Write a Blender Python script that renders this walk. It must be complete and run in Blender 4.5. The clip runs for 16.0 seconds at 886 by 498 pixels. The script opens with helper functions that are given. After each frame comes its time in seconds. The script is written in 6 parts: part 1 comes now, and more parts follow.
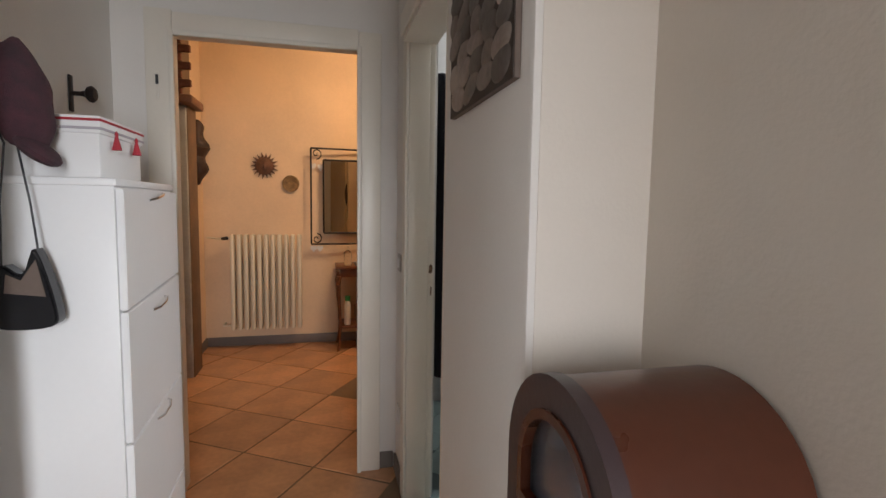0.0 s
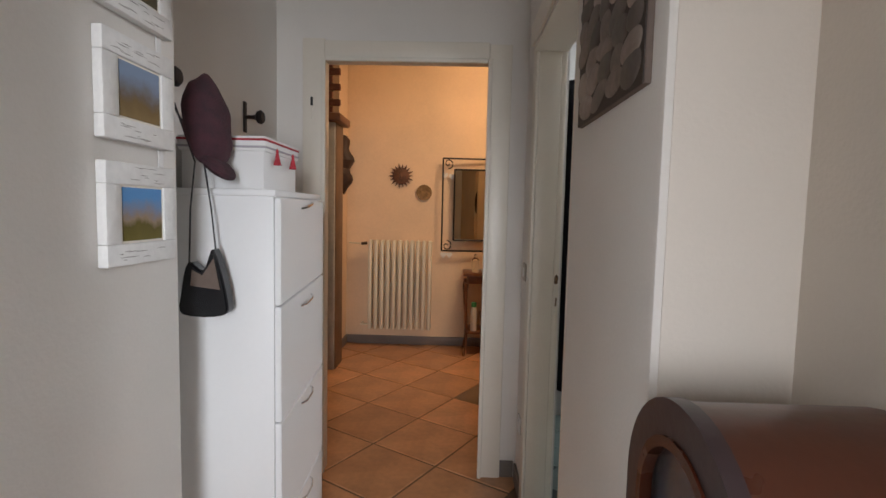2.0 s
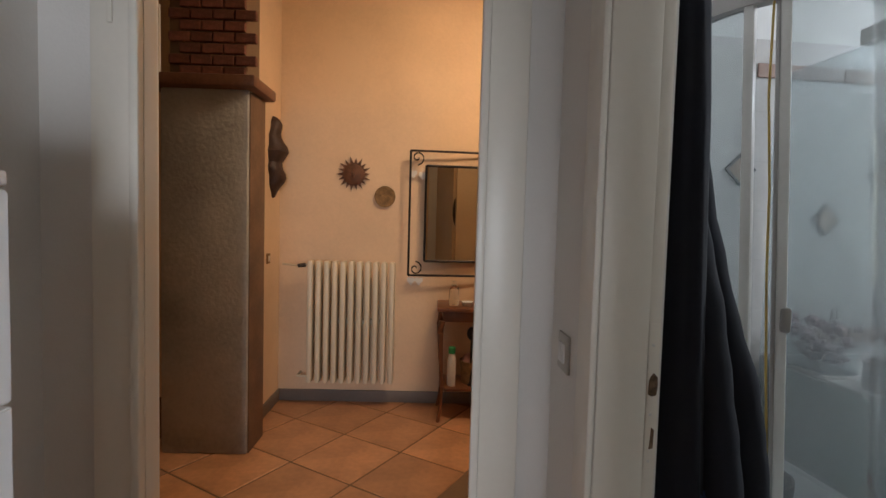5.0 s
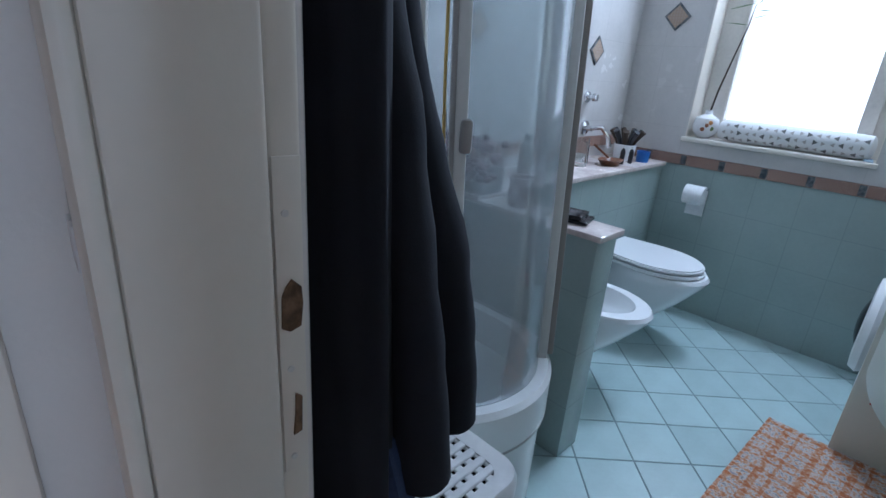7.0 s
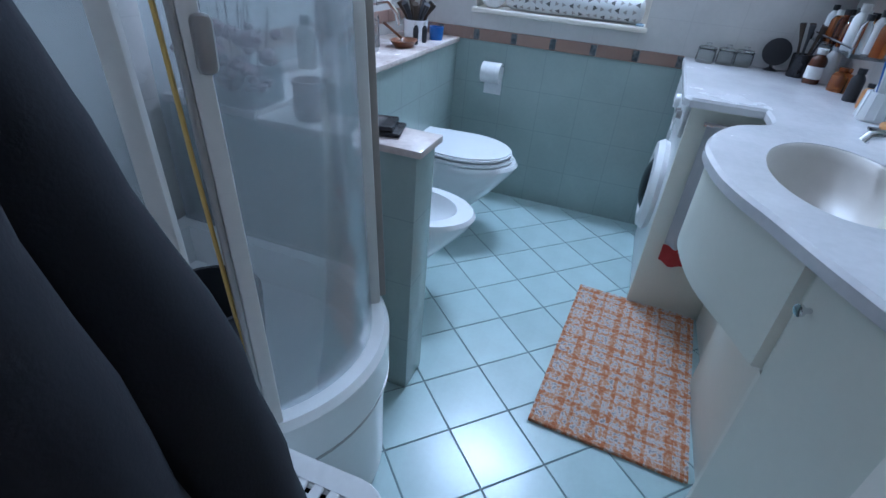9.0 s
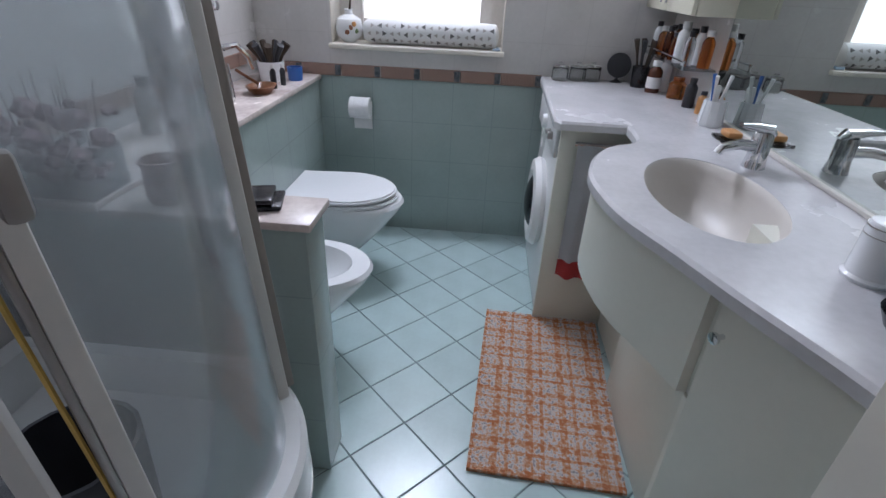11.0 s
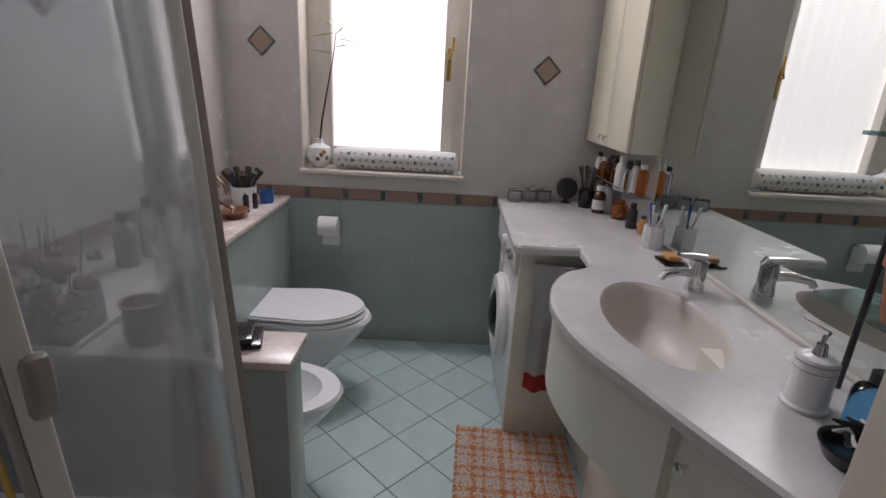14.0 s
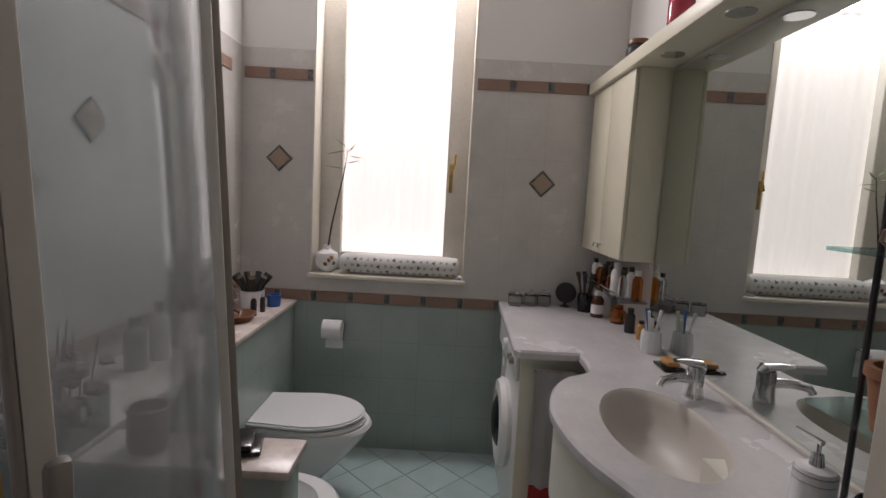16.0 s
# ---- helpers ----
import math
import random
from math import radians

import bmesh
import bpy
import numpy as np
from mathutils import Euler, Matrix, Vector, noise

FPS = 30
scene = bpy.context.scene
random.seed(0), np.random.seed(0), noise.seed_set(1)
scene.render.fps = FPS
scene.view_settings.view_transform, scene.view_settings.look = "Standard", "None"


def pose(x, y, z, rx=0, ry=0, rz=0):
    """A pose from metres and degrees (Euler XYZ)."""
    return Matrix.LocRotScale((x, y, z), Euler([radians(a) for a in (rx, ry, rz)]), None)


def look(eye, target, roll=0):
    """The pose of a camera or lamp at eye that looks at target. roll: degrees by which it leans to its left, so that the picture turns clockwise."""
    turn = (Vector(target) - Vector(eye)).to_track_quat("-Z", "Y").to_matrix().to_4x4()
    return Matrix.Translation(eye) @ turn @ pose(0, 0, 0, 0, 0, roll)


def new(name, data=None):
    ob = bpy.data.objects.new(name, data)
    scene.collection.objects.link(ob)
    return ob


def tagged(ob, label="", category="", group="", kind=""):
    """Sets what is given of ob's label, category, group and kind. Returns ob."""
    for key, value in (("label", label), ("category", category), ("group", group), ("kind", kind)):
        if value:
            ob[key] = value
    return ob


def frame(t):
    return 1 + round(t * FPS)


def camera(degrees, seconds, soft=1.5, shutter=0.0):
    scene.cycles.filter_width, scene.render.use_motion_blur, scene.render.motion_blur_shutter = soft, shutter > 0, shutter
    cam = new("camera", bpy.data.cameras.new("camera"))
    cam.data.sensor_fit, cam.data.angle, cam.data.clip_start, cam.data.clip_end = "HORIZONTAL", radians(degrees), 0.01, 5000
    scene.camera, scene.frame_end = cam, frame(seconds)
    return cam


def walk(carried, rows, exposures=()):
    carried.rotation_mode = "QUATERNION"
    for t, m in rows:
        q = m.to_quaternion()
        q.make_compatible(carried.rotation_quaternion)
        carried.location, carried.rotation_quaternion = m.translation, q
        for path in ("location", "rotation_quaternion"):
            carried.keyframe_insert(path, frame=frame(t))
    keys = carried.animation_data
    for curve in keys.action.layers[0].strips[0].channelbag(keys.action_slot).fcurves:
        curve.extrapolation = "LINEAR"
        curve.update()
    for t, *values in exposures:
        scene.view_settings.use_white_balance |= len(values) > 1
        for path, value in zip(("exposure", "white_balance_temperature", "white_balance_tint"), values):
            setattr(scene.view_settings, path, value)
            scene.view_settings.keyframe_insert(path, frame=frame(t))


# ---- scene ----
cam = camera(83.9, 16.0)
# seconds, eye, target, roll
PATH = [
    (0, (0.461, 0.855, 1.357), (0.925, 2.792, 1.183), 0.9),
    (0.5, (0.475, 0.838, 1.348), (0.751, 2.811, 1.176), 0.9),
    (1, (0.488, 0.834, 1.347), (0.63, 2.822, 1.176), 1.1),
    (1.5, (0.493, 0.833, 1.352), (0.526, 2.826, 1.186), 1.2),
    (2, (0.477, 0.84, 1.362), (0.424, 2.833, 1.21), 1.3),
    (2.5, (0.468, 0.886, 1.364), (0.367, 2.878, 1.221), 1.4),
    (3, (0.44, 1.062, 1.351), (0.313, 3.053, 1.213), 1.4),
    (3.2, (0.43, 1.166, 1.361), (0.288, 3.156, 1.222), 1.5),
    (5.3, (0.535, 2.211, 1.361), (0.683, 4.203, 1.26), 1.6),
    (5.5, (0.557, 2.266, 1.359), (0.831, 4.244, 1.246), 1.7),
    (6, (0.664, 2.44, 1.296), (1.242, 4.343, 1.086), 2),
    (6.5, (0.736, 2.539, 1.271), (1.642, 4.261, 0.808), 2.9),
    (7, (0.784, 2.665, 1.254), (2.009, 4.087, 0.562), 4.4),
    (7.5, (0.812, 2.73, 1.24), (2.21, 3.854, 0.356), 4.6),
    (8, (0.841, 2.789, 1.253), (2.308, 3.702, 0.245), 4.6),
    (8.5, (0.908, 2.852, 1.258), (2.419, 3.637, 0.207), 4.8),
    (9, (1.023, 2.881, 1.25), (2.58, 3.567, 0.199), 5.1),
    (9.5, (1.104, 2.909, 1.263), (2.708, 3.484, 0.214), 5.1),
    (10, (1.13, 2.953, 1.283), (2.783, 3.402, 0.252), 4.6),
    (10.2, (1.127, 2.958, 1.283), (2.8, 3.363, 0.265), 4.1),
    (12.3, (1.138, 2.977, 1.367), (2.921, 3.121, 0.475), 3.2),
    (12.5, (1.137, 2.987, 1.37), (2.938, 3.125, 0.509), 3.4),
    (13, (1.124, 2.98, 1.39), (2.956, 3.125, 0.602), 3.2),
    (13.5, (1.115, 2.987, 1.401), (2.979, 3.135, 0.691), 3.2),
    (14, (1.091, 3.0, 1.418), (2.988, 3.149, 0.803), 3.2),
    (14.5, (1.081, 3.004, 1.43), (3.011, 3.158, 0.929), 3.2),
    (15, (1.06, 2.999, 1.449), (3.016, 3.164, 1.063), 3.1),
    (15.5, (1.049, 2.986, 1.449), (3.02, 3.169, 1.157), 3.1),
    (16, (1.03, 2.985, 1.449), (3.008, 3.18, 1.23), 3.1),
]
walk(cam, [(t, look(eye, target, roll)) for t, eye, target, roll in PATH],
     exposures=[(0.0, 0.05, 6400, 12), (3.2, -0.05, 6200, 11), (5.3, -0.15, 5900, 10), (6.0, -0.3, 5600, 10), (7.0, -0.05, 4900, 10), (8.5, 0.2, 4600, 10), (10.0, 0.1, 5200, 13), (12.3, -0.3, 6200, 23), (14.0, -0.6, 6600, 24), (16.0, -0.9, 7000, 23)])

# the bathroom stands a little askew to the corridor
BATH = pose(0.229, -0.076, 0, 0, 0, 5.394)
HOME = Matrix.Identity(4)

# ---- light ----
world = bpy.data.worlds.new("world")
scene.world = world
world.use_nodes = True
_sky = world.node_tree.nodes.new("ShaderNodeTexSky")
_sky.sky_type, _sky.sun_disc = 'NISHITA', False
_sky.sun_elevation, _sky.sun_rotation = radians(40), radians(120)
world.node_tree.links.new(_sky.outputs[0], world.node_tree.nodes["Background"].inputs[0])
world.node_tree.nodes["Background"].inputs[1].default_value = 0.1


def area(name, m, sx, sy, power, color):
    d = bpy.data.lights.new(name, 'AREA')
    d.shape, d.size, d.size_y, d.energy, d.color = 'RECTANGLE', sx, sy, power, color
    ob = new(name, d)
    ob.matrix_world = m
    return ob


# daylight through the bathroom window
area("window_light", BATH @ look((3.86, 3.28, 2.66), (2.5, 3.28, 1.75)), 0.76, 0.24, 36, (0.93, 0.97, 1.0))
# unseen added lamps for daylight behind the corridor: narrowed cabinet beam, soft fill
beam = area("added_cabinet_beam", look((0.72, -1.25, 1.35), (-0.28, 2.35, 0.75)), 0.5, 1.5, 9.5, (0.92, 0.96, 1.0))
beam.data.spread = radians(60)
area("added_corridor_fill", look((0.95, -0.75, 1.5), (-0.5, 0.75, 1.05)), 0.5, 1.4, 11.5, (1.0, 0.90, 0.80))
# unseen warm lamp near the hall ceiling, placed for light from above right
area("hall_lamp_light", look((1.1, 4.5, 2.85), (0.3, 5.2, 0.6)), 0.5, 0.5, 42, (1.0, 0.68, 0.40))


# ---- materials ----
def material(name, color, rough=0.6, metal=0.0, var=0.12, scale=3.0, grain=60.0, bump=0.05, color2=None, coat=0.0):
    m = bpy.data.materials.new(name)
    m.use_nodes = True
    nt = m.node_tree
    b = nt.nodes["Principled BSDF"]
    co = nt.nodes.new("ShaderNodeTexCoord")
    n1 = nt.nodes.new("ShaderNodeTexNoise")
    n1.inputs["Scale"].default_value, n1.inputs["Detail"].default_value = scale, 5
    n2 = nt.nodes.new("ShaderNodeTexNoise")
    n2.inputs["Scale"].default_value, n2.inputs["Detail"].default_value = grain, 3
    for n in (n1, n2):
        nt.links.new(co.outputs["Object"], n.inputs["Vector"])
    mx = nt.nodes.new("ShaderNodeMath")
    mx.operation = 'MULTIPLY_ADD'
    mx.inputs[1].default_value = 0.35
    nt.links.new(n2.outputs[0], mx.inputs[0])
    nt.links.new(n1.outputs[0], mx.inputs[2])
    r = nt.nodes.new("ShaderNodeValToRGB")
    c2 = color2 or tuple(max(0, c * (1 - 2 * var)) for c in color)
    r.color_ramp.elements[0].position, r.color_ramp.elements[0].color = 0.40, (*c2, 1)
    r.color_ramp.elements[1].position, r.color_ramp.elements[1].color = 0.85, (*color, 1)
    nt.links.new(mx.outputs[0], r.inputs[0])
    nt.links.new(r.outputs[0], b.inputs["Base Color"])
    b.inputs["Metallic"].default_value = metal
    rr = nt.nodes.new("ShaderNodeMapRange")
    rr.inputs["To Min"].default_value, rr.inputs["To Max"].default_value = max(0.02, rough - 0.08), min(1, rough + 0.08)
    nt.links.new(n1.outputs[0], rr.inputs["Value"])
    nt.links.new(rr.outputs[0], b.inputs["Roughness"])
    b.inputs["Coat Weight"].default_value = coat
    if bump:
        bp = nt.nodes.new("ShaderNodeBump")
        bp.inputs["Strength"].default_value, bp.inputs["Distance"].default_value = bump, 0.01
        nt.links.new(n2.outputs[0], bp.inputs["Height"])
        nt.links.new(bp.outputs[0], b.inputs["Normal"])
    return m


def tinted(m, amount=0.25):
    """Vary a piece's brightness by its own random number."""
    nt = m.node_tree
    b = nt.nodes["Principled BSDF"]
    src = b.inputs["Base Color"].links[0].from_socket
    oi = nt.nodes.new("ShaderNodeObjectInfo")
    mr = nt.nodes.new("ShaderNodeMapRange")
    mr.inputs["To Min"].default_value, mr.inputs["To Max"].default_value = 1 - amount, 1 + amount
    nt.links.new(oi.outputs["Random"], mr.inputs["Value"])
    hsv = nt.nodes.new("ShaderNodeHueSaturation")
    nt.links.new(mr.outputs[0], hsv.inputs["Value"])
    nt.links.new(src, hsv.inputs["Color"])
    nt.links.new(hsv.outputs[0], b.inputs["Base Color"])
    return m


def glass(name, color=(1, 1, 1), rough=0.0, alpha=0.15):
    m = bpy.data.materials.new(name)
    m.use_nodes = True
    nt = m.node_tree
    b = nt.nodes["Principled BSDF"]
    b.inputs["Base Color"].default_value = (*color, 1)
    b.inputs["Roughness"].default_value = rough
    b.inputs["Transmission Weight"].default_value = 1.0
    b.inputs["IOR"].default_value = 1.45
    return m


def sheet_glass(name, milk=0.08, tint=(0.93, 0.96, 0.97), rough=0.06):
    """Thin pane: mostly see-through, a clear gloss and a little uneven pale haze."""
    m = bpy.data.materials.new(name)
    m.use_nodes = True
    nt = m.node_tree
    out = nt.nodes["Material Output"]
    nt.nodes.remove(nt.nodes["Principled BSDF"])
    tr = nt.nodes.new("ShaderNodeBsdfTransparent")
    tr.inputs[0].default_value = (*tint, 1)
    gl = nt.nodes.new("ShaderNodeBsdfGlossy")
    gl.inputs["Roughness"].default_value = rough
    df = nt.nodes.new("ShaderNodeBsdfDiffuse")
    df.inputs[0].default_value = (0.75, 0.78, 0.8, 1)
    fr = nt.nodes.new("ShaderNodeFresnel")
    fr.inputs[0].default_value = 1.28
    m1, m2 = nt.nodes.new("ShaderNodeMixShader"), nt.nodes.new("ShaderNodeMixShader")
    co, no, mr = nt.nodes.new("ShaderNodeTexCoord"), nt.nodes.new("ShaderNodeTexNoise"), nt.nodes.new("ShaderNodeMapRange")
    no.inputs["Scale"].default_value = 3
    no.inputs["Detail"].default_value = 6
    mr.inputs["From Min"].default_value, mr.inputs["From Max"].default_value = 0.35, 0.75
    mr.inputs["To Min"].default_value, mr.inputs["To Max"].default_value = milk * 0.75, milk * 1.3
    nt.links.new(co.outputs["Object"], no.inputs["Vector"])
    nt.links.new(no.outputs[0], mr.inputs["Value"])
    nt.links.new(mr.outputs[0], m1.inputs[0])
    nt.links.new(tr.outputs[0], m1.inputs[1])
    nt.links.new(df.outputs[0], m1.inputs[2])
    damp = nt.nodes.new("ShaderNodeMath")
    damp.operation = 'MULTIPLY'
    damp.inputs[1].default_value = 0.7
    nt.links.new(fr.outputs[0], damp.inputs[0])
    nt.links.new(damp.outputs[0], m2.inputs[0])
    nt.links.new(m1.outputs[0], m2.inputs[1])
    nt.links.new(gl.outputs[0], m2.inputs[2])
    nt.links.new(m2.outputs[0], out.inputs[0])
    return m


def mirror_mat(name):
    m = bpy.data.materials.new(name)
    m.use_nodes = True
    b = m.node_tree.nodes["Principled BSDF"]
    b.inputs["Base Color"].default_value = (0.60, 0.64, 0.62, 1)
    b.inputs["Metallic"].default_value, b.inputs["Roughness"].default_value = 1.0, 0.015
    return m


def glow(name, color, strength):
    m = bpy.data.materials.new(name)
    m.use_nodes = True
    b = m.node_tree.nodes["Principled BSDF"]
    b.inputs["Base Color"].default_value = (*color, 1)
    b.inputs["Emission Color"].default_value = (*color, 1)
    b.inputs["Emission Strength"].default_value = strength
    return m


def stops(m, scale_vec, kind, ramp, interp='CONSTANT', coord="Object", rough=0.6, **kw):
    """Replace the base colour by a texture run through a colour ramp."""
    nt = m.node_tree
    b = nt.nodes["Principled BSDF"]
    co = nt.nodes.new("ShaderNodeTexCoord")
    mp = nt.nodes.new("ShaderNodeMapping")
    mp.inputs["Scale"].default_value = scale_vec
    nt.links.new(co.outputs[coord], mp.inputs[0])
    tx = nt.nodes.new(kind)
    for k, v in kw.items():
        tx.inputs[k.replace("_", " ").title()].default_value = v
    nt.links.new(mp.outputs[0], tx.inputs["Vector"])
    r = nt.nodes.new("ShaderNodeValToRGB")
    r.color_ramp.interpolation = interp
    el = r.color_ramp.elements
    while len(el) < len(ramp):
        el.new(0.5)
    for e, (p, c) in zip(el, ramp):
        e.position, e.color = p, (*c, 1)
    nt.links.new(tx.outputs["Distance"] if "Distance" in tx.outputs and kind.endswith("Voronoi") else tx.outputs[0], r.inputs[0])
    nt.links.new(r.outputs[0], b.inputs["Base Color"])
    b.inputs["Roughness"].default_value = rough
    return m


def jointed(m, size, width=0.004, axis_x="x", tone=0.8):
    """Fine sunk joints of a square wall tile, as colour and relief."""
    nt = m.node_tree
    b = nt.nodes["Principled BSDF"]
    src = b.inputs["Base Color"].links[0].from_socket
    co, sp, cb = nt.nodes.new("ShaderNodeTexCoord"), nt.nodes.new("ShaderNodeSeparateXYZ"), nt.nodes.new("ShaderNodeCombineXYZ")
    nt.links.new(co.outputs["Object"], sp.inputs[0])
    ad = nt.nodes.new("ShaderNodeMath")
    nt.links.new(sp.outputs[0], ad.inputs[0])
    nt.links.new(sp.outputs[1], ad.inputs[1])
    nt.links.new(ad.outputs[0], cb.inputs[0])
    nt.links.new(sp.outputs[2], cb.inputs[1])
    br = nt.nodes.new("ShaderNodeTexBrick")
    br.offset = 0
    br.inputs["Scale"].default_value = 1
    br.inputs["Brick Width"].default_value = br.inputs["Row Height"].default_value = size
    br.inputs["Mortar Size"].default_value = width
    br.inputs["Color1"].default_value = br.inputs["Color2"].default_value = (1, 1, 1, 1)
    br.inputs["Mortar"].default_value = (tone, tone, tone, 1)
    nt.links.new(cb.outputs[0], br.inputs["Vector"])
    mx = nt.nodes.new("ShaderNodeMix")
    mx.data_type, mx.blend_type = 'RGBA', 'MULTIPLY'
    mx.inputs[0].default_value = 1
    nt.links.new(src, mx.inputs[6])
    nt.links.new(br.outputs[0], mx.inputs[7])
    nt.links.new(mx.outputs[2], b.inputs["Base Color"])
    bp = nt.nodes.new("ShaderNodeBump")
    bp.inputs["Strength"].default_value, bp.inputs["Distance"].default_value = 0.3, 0.003
    nt.links.new(br.outputs[0], bp.inputs["Height"])
    nt.links.new(bp.outputs[0], b.inputs["Normal"])
    return m


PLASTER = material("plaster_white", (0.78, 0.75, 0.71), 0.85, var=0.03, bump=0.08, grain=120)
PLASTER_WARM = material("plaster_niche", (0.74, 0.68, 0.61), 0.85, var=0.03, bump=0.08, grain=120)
OCHRE = material("hall_ochre_plaster", (0.80, 0.60, 0.40), 0.85, var=0.07, scale=2.2, bump=0.15, grain=50)
WHITE_PAINT = material("white_gloss_paint", (0.80, 0.75, 0.66), 0.35, var=0.03, bump=0.02)
CEILING = material("ceiling_white", (0.8, 0.79, 0.77), 0.9, var=0.02)
TERRACOTTA = tinted(material("terracotta_tile", (0.64, 0.335, 0.17), 0.36, var=0.2, scale=4, grain=30, bump=0.1), 0.2)
HALL_GROUT = material("hall_grout", (0.24, 0.155, 0.09), 0.9)
SKIRT = material("grey_skirting", (0.20, 0.17, 0.15), 0.5)
AQUA_WALL = jointed(material("aqua_wall_tile", (0.37, 0.445, 0.42), 0.22, var=0.06, scale=5, bump=0.01), 0.207, 0.002, tone=0.86)
PALE_TILE = jointed(material("pale_wall_tile", (0.62, 0.60, 0.575), 0.25, var=0.06, scale=6, bump=0.01), 0.207, 0.002, tone=0.93)
AQUA_FLOOR = tinted(material("aqua_floor_tile", (0.50, 0.635, 0.63), 0.24, var=0.06, scale=6, bump=0.015), 0.05)
BATH_GROUT = material("bath_grout", (0.22, 0.28, 0.29), 0.85)
MARBLE = material("rose_marble", (0.78, 0.70, 0.65), 0.25, var=0.2, scale=7, color2=(0.45, 0.36, 0.33))
COUNTER = material("grey_white_counter", (0.66, 0.65, 0.66), 0.25, var=0.10, scale=5, bump=0.01)
CERAMIC = material("white_ceramic", (0.82, 0.83, 0.84), 0.12, var=0.02, bump=0)
BASIN = material("cream_basin", (0.62, 0.58, 0.53), 0.38, var=0.04, bump=0)
ACRYLIC = material("white_acrylic", (0.80, 0.81, 0.80), 0.25, var=0.03, bump=0)
CREAM = material("cream_laminate", (0.74, 0.73, 0.64), 0.35, var=0.03, bump=0.01)
CABINET_CREAM = material("warm_cream_laminate", (0.72, 0.69, 0.55), 0.35, var=0.03, bump=0.01)
LAMINATE = material("white_laminate", (0.80, 0.80, 0.80), 0.38, var=0.02, bump=0.01)
MACHINE = material("white_enamel", (0.80, 0.80, 0.79), 0.3, var=0.02, bump=0)
DARK = material("dark_plastic", (0.03, 0.03, 0.035), 0.4)
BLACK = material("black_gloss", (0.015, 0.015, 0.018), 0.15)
CHROME = material("chrome", (0.75, 0.76, 0.78), 0.1, 1.0, var=0.03, bump=0)
BRASS = material("aged_brass", (0.62, 0.42, 0.15), 0.25, 1.0, var=0.15, bump=0.02)
PROFILE = material("ivory_aluminium", (0.70, 0.68, 0.64), 0.35, var=0.05, bump=0)
PROFILE_DARK = material("grey_aluminium", (0.38, 0.36, 0.34), 0.35, 0.6, var=0.05, bump=0)
SHOWER_GLASS = sheet_glass("shower_glass", 0.23)
PANE = sheet_glass("clear_pane", 0.02)
TEAL_PANE = sheet_glass("green_glass_pane", 0.05, (0.62, 0.80, 0.80))
MIRROR = mirror_mat("mirror_silver")
WOOD = material("dark_mahogany", (0.10, 0.030, 0.015), 0.28, var=0.25, scale=2.5, grain=40, bump=0.03, color2=(0.065, 0.019, 0.010), coat=0.15)
MAHOG_FRAME = material("purple_brown_wood", (0.055, 0.035, 0.038), 0.35, var=0.2, scale=8)
TABLE_WOOD = material("reddish_table_wood", (0.22, 0.085, 0.035), 0.35, var=0.25, scale=8)
MASK_WOOD = material("carved_dark_wood", (0.06, 0.03, 0.02), 0.55, var=0.3, scale=20, bump=0.4)
SUN_CLAY = material("fired_clay", (0.17, 0.07, 0.03), 0.6, var=0.3, scale=20, bump=0.3)
STRAW = material("woven_straw", (0.33, 0.2, 0.085), 0.8, var=0.3, scale=30, grain=200, bump=0.5)
IRON = material("black_wrought_iron", (0.025, 0.02, 0.02), 0.5, 0.6, bump=0.1)
RADIATOR = material("cream_radiator_enamel", (0.74, 0.66, 0.50), 0.4, var=0.05, bump=0.02)
STONE_GREY = material("grey_plastered_stone", (0.50, 0.49, 0.46), 0.8, var=0.22, scale=3, grain=40, bump=0.3)
BRICK_RED = tinted(material("red_brick", (0.26, 0.10, 0.065), 0.85, var=0.3, scale=15, bump=0.5), 0.25)
BEAM = material("stained_beam", (0.23, 0.10, 0.05), 0.55, var=0.25, scale=9)
COAT = material("navy_wool", (0.006, 0.007, 0.014), 0.95, var=0.25, scale=10, grain=500, bump=0.06)
DENIM = material("blue_denim", (0.045, 0.07, 0.16), 0.9, var=0.25, scale=30, grain=300, bump=0.3)
HAT = material("maroon_tweed", (0.075, 0.025, 0.035), 0.95, var=0.35, scale=25, grain=300, bump=0.4, color2=(0.03, 0.015, 0.02))
BAG = material("black_patent", (0.012, 0.012, 0.014), 0.12, var=0.1, bump=0)
BAG_TRIM = material("taupe_patent", (0.16, 0.12, 0.10), 0.2, bump=0)
CANVAS = material("white_canvas", (0.80, 0.79, 0.78), 0.9, var=0.03, grain=400, bump=0.2)
RED = material("red_braid", (0.42, 0.03, 0.045), 0.8, grain=300, bump=0.3)
CRACKLE = material("crackled_white_wood", (0.78, 0.77, 0.75), 0.65, var=0.06, scale=30, color2=(0.70, 0.69, 0.675), bump=0.3)
CRACK = material("bare_wood_crack", (0.30, 0.27, 0.25), 0.9)
GREEN = material("green_plastic", (0.04, 0.30, 0.10), 0.4)
BLUE = material("blue_plastic", (0.03, 0.12, 0.40), 0.35)
WHITE_PL = material("white_plastic", (0.78, 0.78, 0.77), 0.35, bump=0)
AMBER = glass("amber_glass", (0.85, 0.28, 0.06))
CLEAR = glass("clear_glass", (0.95, 0.97, 0.97))
BLUE_LIQ = glass("blue_liquid", (0.15, 0.5, 0.85))
SOAP = material("orange_soap", (0.62, 0.30, 0.10), 0.45)
PINKDRY = material("dried_pink_petals", (0.36, 0.20, 0.22), 0.9, var=0.4, scale=40)
